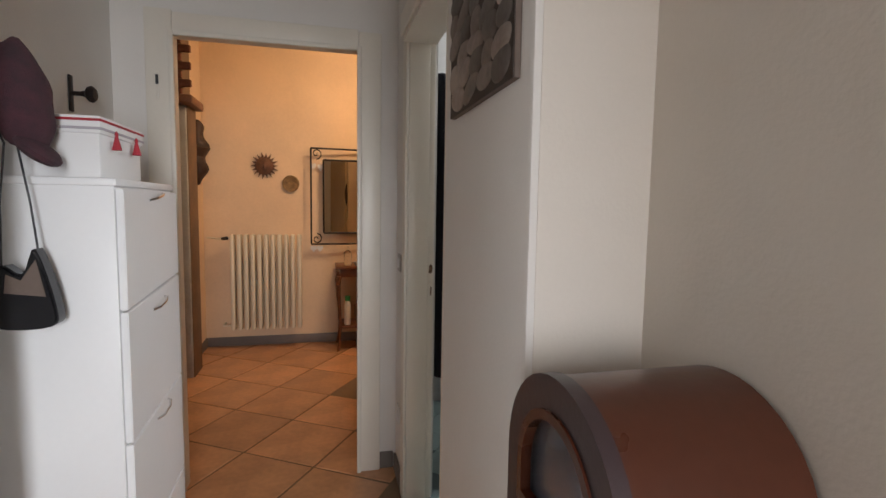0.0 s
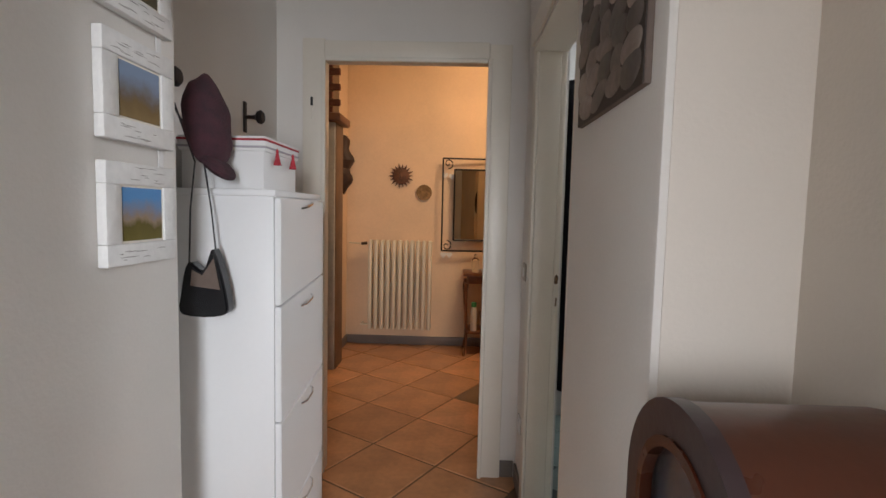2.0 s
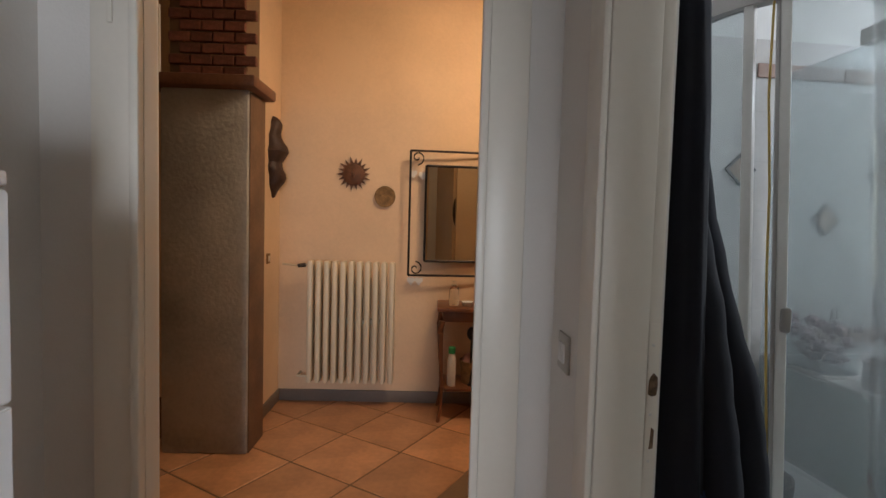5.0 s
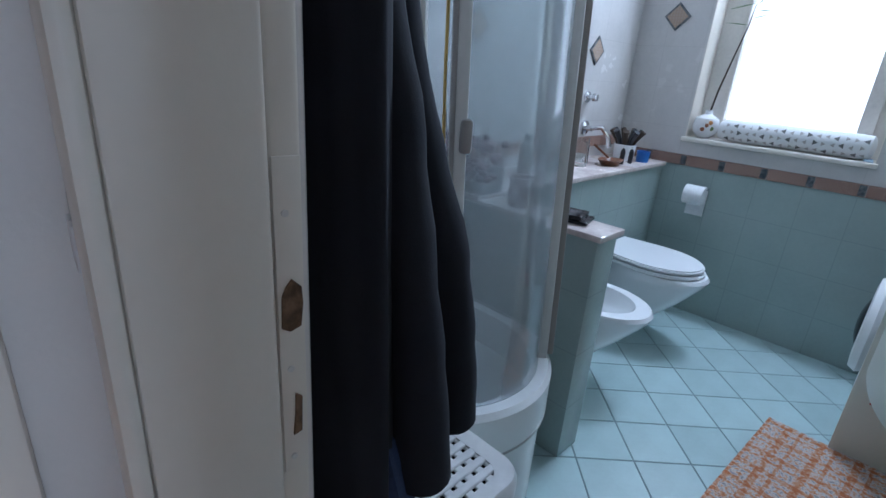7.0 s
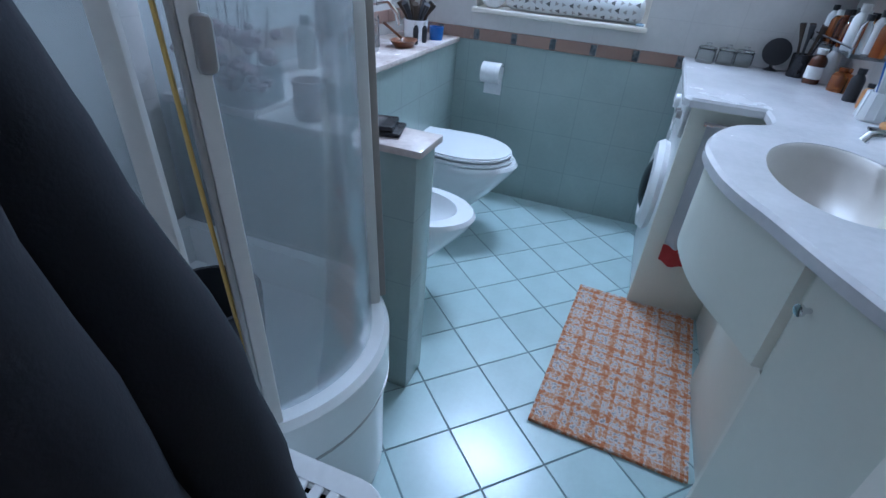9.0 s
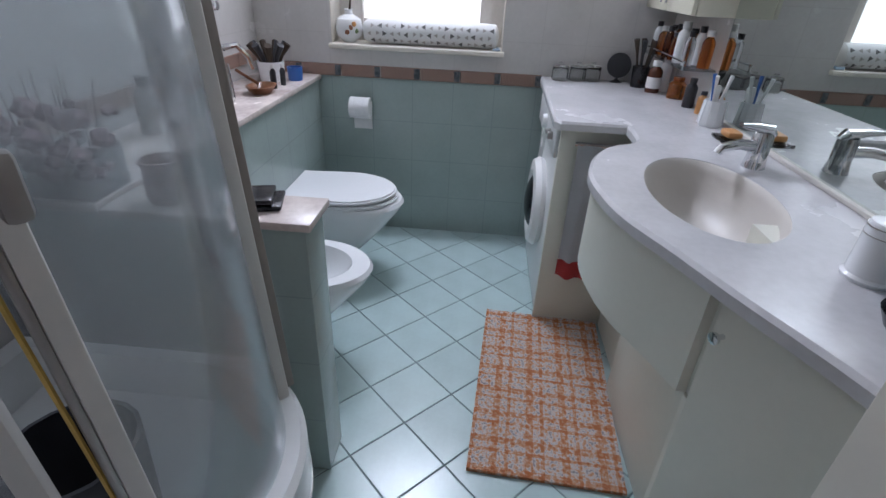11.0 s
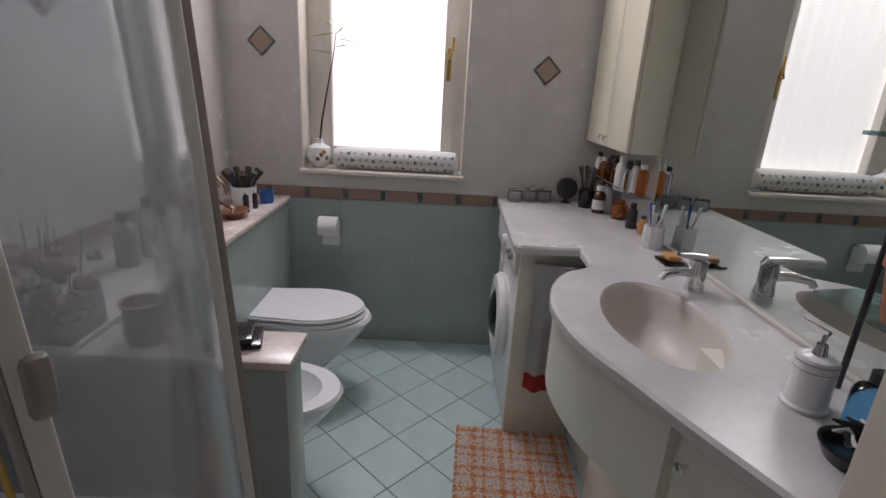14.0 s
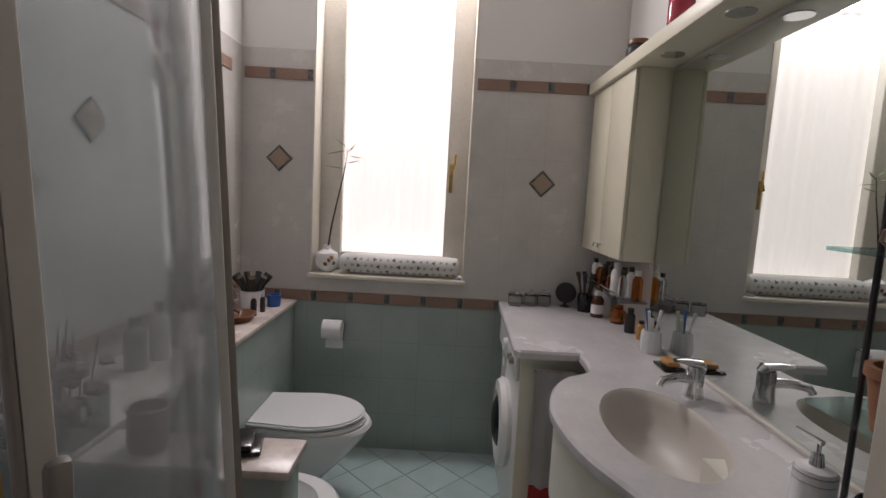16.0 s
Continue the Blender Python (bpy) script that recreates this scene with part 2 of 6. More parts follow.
PAPER = material("tissue_paper", (0.85, 0.85, 0.85), 0.95, bump=0.1)
TOWEL = material("grey_towel", (0.52, 0.52, 0.54), 0.95, grain=300, bump=0.6)
TOWEL_RED = material("red_towel_band", (0.45, 0.04, 0.04), 0.95, grain=300, bump=0.6)
LEAF = material("pale_leaf", (0.16, 0.24, 0.10), 0.6)
TWIG = material("brown_twig", (0.06, 0.04, 0.025), 0.8)
HOLE = material("raw_mortise_wood", (0.20, 0.12, 0.065), 0.9, scale=90, var=0.45, bump=0.6)
# cloth that emits by itself, in place of daylight coming through
CURTAIN = glow("emissive_white_curtain", (1.0, 0.985, 0.97), 1.3)
FRAME_W = material("window_frame_white", (0.78, 0.74, 0.68), 0.4, bump=0.02)
TERRA_POT = material("terracotta_pot", (0.30, 0.13, 0.07), 0.8)

_px = lambda n: material(n, (0.5, 0.5, 0.5), 0.6)
BORDER = stops(_px("scroll_border"), (16, 16, 26), "ShaderNodeTexMagic",
               [(0.12, (0.14, 0.16, 0.16)), (0.32, (0.24, 0.11, 0.075)), (0.52, (0.58, 0.42, 0.32)), (0.78, (0.22, 0.10, 0.07))], 'LINEAR', rough=0.3, distortion=2.5)
BORDER_END = material("border_dark_motif", (0.03, 0.045, 0.055), 0.3, scale=60, var=0.4, color2=(0.2, 0.2, 0.2))
DIAMOND = stops(_px("rosette_tile"), (12, 12, 12), "ShaderNodeTexMagic", [(0, (0.12, 0.07, 0.05)), (0.5, (0.34, 0.22, 0.14)), (1, (0.42, 0.36, 0.30))], 'LINEAR', rough=0.3)
CUSHION = material("triangle_print_cotton", (0.72, 0.72, 0.71), 0.9, var=0.03, grain=300, bump=0.2)


def plaid():
    """Orange check over a speckled off-white weave."""
    m = material("plaid_rug", (0.5, 0.5, 0.5), 0.95, grain=160, bump=1.0)
    nt = m.node_tree
    b = nt.nodes["Principled BSDF"]
    co, sp = nt.nodes.new("ShaderNodeTexCoord"), nt.nodes.new("ShaderNodeSeparateXYZ")
    nt.links.new(co.outputs["Object"], sp.inputs[0])
    bands = []
    for k in (0, 1):
        d = nt.nodes.new("ShaderNodeMath"); d.operation = 'DIVIDE'; d.inputs[1].default_value = 0.112
        f = nt.nodes.new("ShaderNodeMath"); f.operation = 'FRACT'
        p = nt.nodes.new("ShaderNodeMath"); p.operation = 'PINGPONG'; p.inputs[1].default_value = 0.21
        w = nt.nodes.new("ShaderNodeMath"); w.operation = 'LESS_THAN'; w.inputs[1].default_value = 0.105
        h = nt.nodes.new("ShaderNodeMath"); h.operation = 'LESS_THAN'; h.inputs[1].default_value = 0.56
        g = nt.nodes.new("ShaderNodeMath"); g.operation = 'MULTIPLY'
        nt.links.new(sp.outputs[k], d.inputs[0]); nt.links.new(d.outputs[0], f.inputs[0])
        nt.links.new(f.outputs[0], p.inputs[0]); nt.links.new(p.outputs[0], w.inputs[0]); nt.links.new(f.outputs[0], h.inputs[0])
        nt.links.new(w.outputs[0], g.inputs[0]); nt.links.new(h.outputs[0], g.inputs[1])
        bands.append(g)
    s = nt.nodes.new("ShaderNodeMath")
    nt.links.new(bands[0].outputs[0], s.inputs[0]); nt.links.new(bands[1].outputs[0], s.inputs[1])
    no = nt.nodes.new("ShaderNodeTexNoise"); no.inputs["Scale"].default_value = 75; no.inputs["Detail"].default_value = 2
    nt.links.new(co.outputs["Object"], no.inputs["Vector"])
    a = nt.nodes.new("ShaderNodeMath"); a.operation = 'MULTIPLY_ADD'; a.inputs[1].default_value = 0.15
    nt.links.new(s.outputs[0], a.inputs[0]); nt.links.new(no.outputs[0], a.inputs[2])
    r = nt.nodes.new("ShaderNodeValToRGB")
    el = r.color_ramp.elements
    el.new(0.5); el.new(0.5)
    for e, (p, c) in zip(el, ((0.36, (0.34, 0.31, 0.31, 1)), (0.46, (0.66, 0.62, 0.60, 1)), (0.62, (0.60, 0.34, 0.20, 1)), (0.80, (0.50, 0.17, 0.06, 1)))):
        e.position, e.color = p, c
    nt.links.new(a.outputs[0], r.inputs[0]); nt.links.new(r.outputs[0], b.inputs["Base Color"])
    return m


RUG = plaid()


# ---- mesh helpers ----
def box(x0, x1, y0, y1, z0, z1, bevel=0.0, seg=2, bm=None):
    own = bmesh.new()
    bmesh.ops.create_cube(own, size=1)
    for v in own.verts:
        v.co = Vector((x0 + (v.co.x + .5) * (x1 - x0), y0 + (v.co.y + .5) * (y1 - y0), z0 + (v.co.z + .5) * (z1 - z0)))
    if bevel:
        bmesh.ops.bevel(own, geom=own.edges[:], offset=bevel, segments=seg, profile=0.5, affect='EDGES')
    return join(bm, own)


def join(bm, own):
    if bm is None:
        return own
    me = bpy.data.meshes.new("tmp")
    own.to_mesh(me)
    own.free()
    bm.from_mesh(me)
    bpy.data.meshes.remove(me)
    return bm


def lathe(profile, seg=24, at=(0, 0, 0), sx=1.0, sy=1.0, bm=None):
    own = bmesh.new()
    rings = []
    for r, z in profile:
        rings.append([own.verts.new((at[0] + sx * r * math.cos(2 * math.pi * i / seg), at[1] + sy * r * math.sin(2 * math.pi * i / seg), at[2] + z)) for i in range(seg)])
    for a, b in zip(rings, rings[1:]):
        for i in range(seg):
            own.faces.new((a[i], a[(i + 1) % seg], b[(i + 1) % seg], b[i]))
    for r, flip in ((rings[0], True), (rings[-1], False)):
        try:
            own.faces.new(r[::-1] if flip else r)
        except ValueError:
            pass
    bmesh.ops.remove_doubles(own, verts=own.verts[:], dist=1e-5)
    return join(bm, own)


def tube(points, radius, seg=8, bm=None, flat=1.0):
    own = bmesh.new()
    pts = [Vector(p) for p in points]
    radii = radius if isinstance(radius, (list, tuple)) else [radius] * len(pts)
    rings = []
    for i, p in enumerate(pts):
        d = (pts[min(i + 1, len(pts) - 1)] - pts[max(i - 1, 0)]).normalized()
        a = d.cross(Vector((0, 0, 1)))
        if a.length < 0.05:
            a = d.cross(Vector((0, 1, 0)))
        a.normalize()
        b = d.cross(a)
        rings.append([own.verts.new(p + radii[i] * (math.cos(2 * math.pi * k / seg) * a + flat * math.sin(2 * math.pi * k / seg) * b)) for k in range(seg)])
    for r, s in zip(rings, rings[1:]):
        for k in range(seg):
            own.faces.new((r[k], r[(k + 1) % seg], s[(k + 1) % seg], s[k]))
    own.faces.new(rings[0][::-1])
    own.faces.new(rings[-1])
    return join(bm, own)


def prism(poly, z0, z1, bevel=0.0, bm=None):
    own = bmesh.new()
    lo = [own.verts.new((x, y, z0)) for x, y in poly]
    hi = [own.verts.new((x, y, z1)) for x, y in poly]
    n = len(poly)
    own.faces.new(lo[::-1])
    top = own.faces.new(hi)
    for i in range(n):
        own.faces.new((lo[i], lo[(i + 1) % n], hi[(i + 1) % n], hi[i]))
    bmesh.ops.recalc_face_normals(own, faces=own.faces[:])
    if bevel:
        bmesh.ops.bevel(own, geom=[e for e in own.edges if abs(e.verts[0].co.z - e.verts[1].co.z) < 1e-6], offset=bevel, segments=2, affect='EDGES')
    return join(bm, own)


def ball(at, rx, ry, rz, seg=14, bm=None):
    own = bmesh.new()
    bmesh.ops.create_uvsphere(own, u_segments=seg, v_segments=max(6, seg // 2), radius=1)
    for v in own.verts:
        v.co = Vector((at[0] + rx * v.co.x, at[1] + ry * v.co.y, at[2] + rz * v.co.z))
    return join(bm, own)


def turned(bm, m):
    bm.transform(m)
    return bm


def smooth_curve(pts, n=6, closed=False):
    """Catmull-Rom through 2D points."""
    out, k = [], len(pts)
    for i in range(k if closed else k - 1):
        p = [Vector(pts[(i + j) % k] if closed else pts[min(max(i + j, 0), k - 1)]) for j in (-1, 0, 1, 2)]
        for s in range(n):
            t = s / n
            out.append(tuple(0.5 * (2 * p[1] + (p[2] - p[0]) * t + (2 * p[0] - 5 * p[1] + 4 * p[2] - p[3]) * t * t + (3 * p[1] - p[0] - 3 * p[2] + p[3]) * t ** 3)))
    if not closed:
        out.append(tuple(pts[-1]))
    return out


def meshed(name, bm, mat, smooth=30):
    bmesh.ops.recalc_face_normals(bm, faces=bm.faces[:])
    me = bpy.data.meshes.new(name)
    bm.to_mesh(me)
    bm.free()
    me.materials.append(mat)
    if smooth:
        me.polygons.foreach_set("use_smooth", [True] * len(me.polygons))
        me.set_sharp_from_angle(angle=radians(smooth))
    return me


def part(name, bm, mat, parent, label="", m=None, smooth=35):
    ob = new(name, meshed(name, bm, mat, smooth))
    ob.parent = parent
    if m is not None:
        ob.matrix_basis = m
    return tagged(ob, label) if label else ob


def thing(name, label, category, m=HOME, group="", kind=""):
    ob = new(name)
    ob.empty_display_size = 0.05
    ob.matrix_basis = m
    return tagged(ob, label, category, group, kind)


def solid(name, bm, mat, label, category, m=HOME, group="", kind="", smooth=35):
    ob = new(name, meshed(name, bm, mat, smooth))
    ob.matrix_basis = m
    return tagged(ob, label, category, group, kind)


def built(name, bm, mat, label, m=HOME, category="wall"):
    return solid(name, bm, mat, label, category, m, kind="structure")


def at(frame_m, x, y, z, rz=0.0):
    return frame_m @ pose(x, y, z, 0, 0, rz)


# ---- corridor shell ----
H = 2.75
built("floor", box(-2.2, 3.4, -1.6, 6.2, -0.10, -0.004), HALL_GROUT, "dark earth-coloured grout bed under the hall tiles", category="floor")
built("ceiling", box(-2.2, 4.4, -1.6, 6.2, 3.0, 3.1), CEILING, "plain white painted ceiling", category="ceiling")
built("ceiling_corridor", box(-0.6, 1.2, -1.4, 3.3, H, H + 0.1), CEILING, "plain white painted corridor ceiling", category="ceiling")
bm = box(0.785, 0.93, 1.61, 2.20, 0, 3.0, 0.012)
bm = box(0.785, 0.93, 2.19, 3.02, 2.09, 3.0, bm=bm)
built("wall_bathroom_side", bm, PLASTER, "white plaster wall with rounded corner")
built("wall_switch_strip", box(0.81, 0.935, 3.0, 3.42, 0, 3.0), PLASTER, "narrow white plaster wall strip between two doors")
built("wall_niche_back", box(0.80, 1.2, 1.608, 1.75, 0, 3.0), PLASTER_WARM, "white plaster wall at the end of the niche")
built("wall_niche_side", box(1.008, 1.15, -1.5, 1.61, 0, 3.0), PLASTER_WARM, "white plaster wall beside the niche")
bm = box(-0.40, -0.22, -1.5, 2.06, 0, 3.0, 0.012)
built("wall_photo", bm, PLASTER, "white plaster wall hung with photographs")
built("wall_recess", box(-0.60, -0.43, 2.0, 3.32, 0, 3.0), PLASTER, "white plaster wall of the shallow recess")
built("wall_behind", box(-0.6, 1.2, -1.6, -1.45, 0, 3.0), PLASTER, "plain white wall behind the corridor")
bm = box(-2.2, -0.225, 3.31, 3.36, 0, 3.0)
bm = box(-0.225, 0.82, 3.31, 3.36, 2.12, 3.0, bm=bm)
bm = box(0.655, 0.82, 3.31, 3.36, 0, 2.12, bm=bm)
built("wall_hall_door", bm, PLASTER, "white plaster wall around the hall doorway")

built("wall_hall_return", box(0.905, 0.929, 3.37, 4.44, 0, 3.0), OCHRE, "ochre plaster return wall in the hall")
built("wall_hall_door_back", box(0.655, 0.93, 3.361, 3.375, 0, 3.0), OCHRE, "ochre plaster on the hall side of the doorway")

# door frames
d1 = thing("door_1", "white painted door frame without a leaf, open to the hall", "door frame", kind="structure")
for nm, b in (("architrave", box(-0.295, -0.185, 3.285, 3.312, 0, 2.19, 0.006)), ("architrave", box(0.618, 0.727, 3.285, 3.312, 0, 2.17, 0.006)),
              ("architrave", box(-0.185, 0.618, 3.286, 3.312, 2.085, 2.18, 0.006))):
    part(nm, b, WHITE_PAINT, d1)
for nm, b in (("bead", box(-0.200, -0.178, 3.272, 3.286, 0, 2.10, 0.005)), ("bead", box(0.611, 0.632, 3.272, 3.286, 0, 2.10, 0.005)), ("bead", box(-0.178, 0.611, 3.273, 3.286, 2.078, 2.10, 0.005))):
    part(nm, b, WHITE_PAINT, d1)
for b in (box(-0.222, -0.185, 3.312, 3.365, 0, 2.085), box(0.618, 0.655, 3.312, 3.365, 0, 2.085), box(-0.185, 0.618, 3.312, 3.365, 2.085, 2.12)):
    part("lining", b, WHITE_PAINT, d1)
hinge = part("hinge_plate", box(-0.252, -0.240, 3.279, 3.285, 1.80, 1.92, 0.002), WHITE_PAINT, d1)
part("hinge_pin", tube([(-0.246, 3.276, 1.865), (-0.246, 3.276, 1.905)], 0.006), DARK, hinge, "dark iron pin")
d2 = thing("door_2", "white painted bathroom door frame with worn strike plate", "door frame", kind="structure")
for b in (box(0.797, 0.812, 2.985, 3.065, 0, 2.16, 0.006), box(0.772, 0.787, 2.20, 2.985, 2.06, 2.15, 0.005)):
    part("architrave", b, WHITE_PAINT, d2)
part("lining", box(0.812, 0.904, 2.985, 3.0, 0, 2.06, 0.004), WHITE_PAINT, d2)
part("lining", box(0.786, 0.93, 2.20, 2.215, 0, 2.06, 0.004), WHITE_PAINT, d2)
part("lining", box(0.786, 0.93, 2.215, 2.985, 2.045, 2.06), WHITE_PAINT, d2)
part("rebate", box(0.904, 0.929, 2.991, 3.012, 0, 2.06, 0.004), WHITE_PAINT, d2)
sp = part("strike_plate", box(0.906, 0.927, 2.9885, 2.991, 0.92, 1.19, 0.001), WHITE_PAINT, d2, "chipped white painted strike plate")
part("mortise", turned(prism([(0.0, 0.004), (0.006, 0.0), (0.015, 0.003), (0.017, 0.022), (0.016, 0.036), (0.009, 0.043), (0.004, 0.037), (0.001, 0.030)], -0.0015, 0.002), pose(0.908, 2.9885, 1.056, 90)), HOLE, sp, "rough brown mortise hole")
part("latch_slot", turned(prism([(0.0, 0.0), (0.007, 0.002), (0.008, 0.036), (0.003, 0.040), (0.002, 0.02)], -0.0015, 0.002), pose(0.914, 2.9885, 0.958, 90)), HOLE, sp, "narrow dark slot")
for z in (1.150, 1.022, 0.935):
    part("screw", tube([(0.914, 2.9895, z), (0.914, 2.9875, z)], 0.0028, 10), PROFILE, sp)

# hall shell
built("wall_hall_far", box(-2.2, 3.4, 5.79, 5.95, 0, 3.0), OCHRE, "ochre sponged plaster wall of the hall")
built("wall_hall_left", box(-0.80, -0.63, 5.10, 5.80, 0, 3.0), OCHRE, "ochre sponged plaster wall beside the fireplace")
built("wall_hall_west", box(-2.3, -2.15, 3.3, 5.9, 0, 3.0), OCHRE, "ochre plaster wall behind the fireplace")
built("wall_hall_east", box(3.3, 3.45, 4.5, 5.9, 0, 3.0), OCHRE, "ochre plaster wall closing the hall")
built("wall_hall_south", box(0.93, 3.4, 4.44, 4.50, 0, 3.0), OCHRE, "ochre plaster wall backing on the bathroom")
sk = thing("baseboard", "dark grey stone skirting along the hall walls", "skirting", kind="structure")
part("board", box(-0.63, 3.3, 5.772, 5.792, 0, 0.085, 0.004), SKIRT, sk)
part("board", box(-0.632, -0.615, 5.2, 5.772, 0, 0.085, 0.004), SKIRT, sk)
bs = thing("baseboard_corridor", "dark grey skirting low on the corridor wall", "skirting", kind="structure")
part("board", box(0.797, 0.812, 3.066, 3.285, 0, 0.085, 0.003), SKIRT, bs)
part("board", box(0.727, 0.797, 3.298, 3.312, 0, 0.085, 0.003), SKIRT, bs)

# switch and outlet
SWITCHM = material("grey_ivory_plastic", (0.46, 0.43, 0.38), 0.4, bump=0)
for nm, z, lab in (("light_switch", 1.083, "ivory rocker light switch on white wall"), ("power_outlet", 0.335, "white round-cornered power outlet low on wall")):
    s = thing(nm, lab, "switch" if z > 1 else "socket", at(HOME, 0.81, 3.187, z))
    part("cover_plate", box(-0.008, 0.0, -0.040, 0.040, -0.042, 0.042, 0.004), WHITE_PL if z < 1 else SWITCHM, s)
    if z > 1:
        for yy in (-0.012, 0.012):
            part("rocker", box(-0.012, -0.007, yy - 0.010, yy + 0.010, -0.022, 0.022, 0.002), WHITE_PL, s)
    else:
        part("socket_face", turned(lathe([(0.0, 0), (0.018, 0), (0.02, 0.004), (0.0, 0.004)], 16), pose(-0.012, 0, 0, 0, 90, 0)), WHITE_PL, s)

# ---- corridor things ----
# arched cabinet
cb = thing("arched_cabinet", "dark mahogany cabinet with barrel top and arched glazed door", "cabinet", at(HOME, 0.745, 1.258, 0))


def arch(y0, y1, zs, n=20, drop=0.0):
    r, c = (y1 - y0) / 2, (y0 + y1) / 2
    return [(y0, drop)] + [(c - r * math.cos(math.pi * k / n), zs + r * math.sin(math.pi * k / n)) for k in range(n + 1)] + [(y1, drop)]


def arch_solid(poly, x0, x1, hole=None):
    """Extrude a y-z outline along x; with a hole of as many points it becomes a ring."""
    own = bmesh.new()
    mk = lambda pl, x: [own.verts.new((x, y, z)) for y, z in pl]
    a, b = mk(poly, x0), mk(poly, x1)
    n = len(poly)
    for i in range(n if hole is None else n):
        own.faces.new((a[i], a[(i + 1) % n], b[(i + 1) % n], b[i]))
    if hole is None:
        own.faces.new(a)
        own.faces.new(b[::-1])
    else:
        c, d = mk(hole, x0), mk(hole, x1)
        for i in range(n):
            j = (i + 1) % n
            own.faces.new((a[i], a[j], c[j], c[i]))
            own.faces.new((b[i], b[j], d[j], d[i]))
            own.faces.new((c[i], c[j], d[j], d[i]))
    return own


W = 0.310
part("carcass", arch_solid(arch(0.004, W - 0.004, 0.985), 0.02, 0.255), WOOD, cb)
fr = part("door_frame", arch_solid(arch(0, W, 0.985), 0, 0.022, arch(0.052, W - 0.052, 0.985, drop=0.93)), MAHOG_FRAME, cb, "purple-brown moulded frame")
part("moulding", arch_solid(arch(0.046, W - 0.046, 0.985, drop=0.922), -0.004, 0.012, arch(0.060, W - 0.060, 0.985, drop=0.938)), WOOD, fr)
part("lower_panel", box(-0.005, 0.004, 0.05, W - 0.05, 0.16, 0.88, 0.004), MAHOG_FRAME, fr)
part("pane", arch_solid(arch(0.053, W - 0.053, 0.985, drop=0.931), 0.012, 0.015), PANE, cb, "grey reflecting glass pane")
# sheet behind the glass, coloured as the bluish light the pane reflects
part("lining", arch_solid(arch(0.053, W - 0.053, 0.984, drop=0.931), 0.0155, 0.0195), material("blue_grey_pane_reflection", (0.24, 0.29, 0.38), 0.4), cb)
part("plinth", box(-0.008, 0.258, -0.006, W + 0.006, 0, 0.08, 0.006), WOOD, cb)

# pebble picture
pc = thing("canvas_picture", "canvas print of stacked brown-grey pebbles on wall", "picture", at(HOME, 0.785, 1.875, 1.575))
part("canvas", box(-0.012, 0, -0.215, 0.215, 0, 0.58, 0.002), material("printed_canvas_edge", (0.16, 0.12, 0.10), 0.8), pc)
part("print", box(-0.0145, -0.0125, -0.214, 0.214, 0.001, 0.579), material("brown_print_ground", (0.05, 0.037, 0.03), 0.7), pc, "brown printed ground")
PEB = tinted(material("pebble_ink", (0.30, 0.245, 0.21), 0.6, var=0.3, scale=9), 0.6)
rng = random.Random(11)
zz = 0.040
while zz < 0.57:
    rz_ = rng.uniform(0.024, 0.036)
    lim = 0.21 if zz < 0.30 else 0.08
    yy = -0.205
    while yy < lim:
        ry_ = rng.uniform(0.034, 0.066)
        if yy + ry_ * 1.7 > 0.212:
            break
        peb = ball((0, 0, 0), 0.006, ry_, rz_ * rng.uniform(0.8, 1.1), 18)
        part("pebble", turned(peb, pose(-0.0148, yy + ry_, min(0.525, zz + rng.uniform(-0.004, 0.004)), rng.uniform(-24, 8))), PEB, pc)
        yy += ry_ * 1.75
    zz += rz_ * 1.45
for cy in (0.10, 0.16):
    part("white_cord", tube([(-0.017, cy, 0.30), (-0.017, cy + 0.004, 0.575)], 0.0022, 5), CANVAS, pc)
part("cord", tube([(-0.016, 0.19, 0.30), (-0.019, 0.205, 0.36), (-0.016, 0.19, 0.42), (-0.018, 0.2, 0.5)], 0.003), TWIG, pc)


def photo_mat(name, sky, hill, field):
    m = material(name, (0.5, 0.5, 0.5), 0.25)
    nt = m.node_tree
    b = nt.nodes["Principled BSDF"]
    co, sp, no = nt.nodes.new("ShaderNodeTexCoord"), nt.nodes.new("ShaderNodeSeparateXYZ"), nt.nodes.new("ShaderNodeTexNoise")
    no.inputs["Scale"].default_value = 28
    no.inputs["Detail"].default_value = 6
    nt.links.new(co.outputs["Object"], sp.inputs[0]); nt.links.new(co.outputs["Object"], no.inputs["Vector"])
    ma = nt.nodes.new("ShaderNodeMath"); ma.operation = 'MULTIPLY_ADD'; ma.inputs[1].default_value = 0.05
    nt.links.new(no.outputs[0], ma.inputs[0]); nt.links.new(sp.outputs[2], ma.inputs[2])
    mr = nt.nodes.new("ShaderNodeMapRange")
    mr.inputs["From Min"].default_value, mr.inputs["From Max"].default_value = 0.0, 0.23
    nt.links.new(ma.outputs[0], mr.inputs["Value"])
    r = nt.nodes.new("ShaderNodeValToRGB")
    el = r.color_ramp.elements
    el.new(0.5); el.new(0.5)
    for e, (p, c) in zip(el, ((0.3, field), (0.46, tuple(0.7 * v for v in field)), (0.52, hill), (0.72, sky))):
        e.position, e.color = p, (*c, 1)
    nt.links.new(mr.outputs[0], r.inputs[0]); nt.links.new(r.outputs[0], b.inputs["Base Color"])
    return m


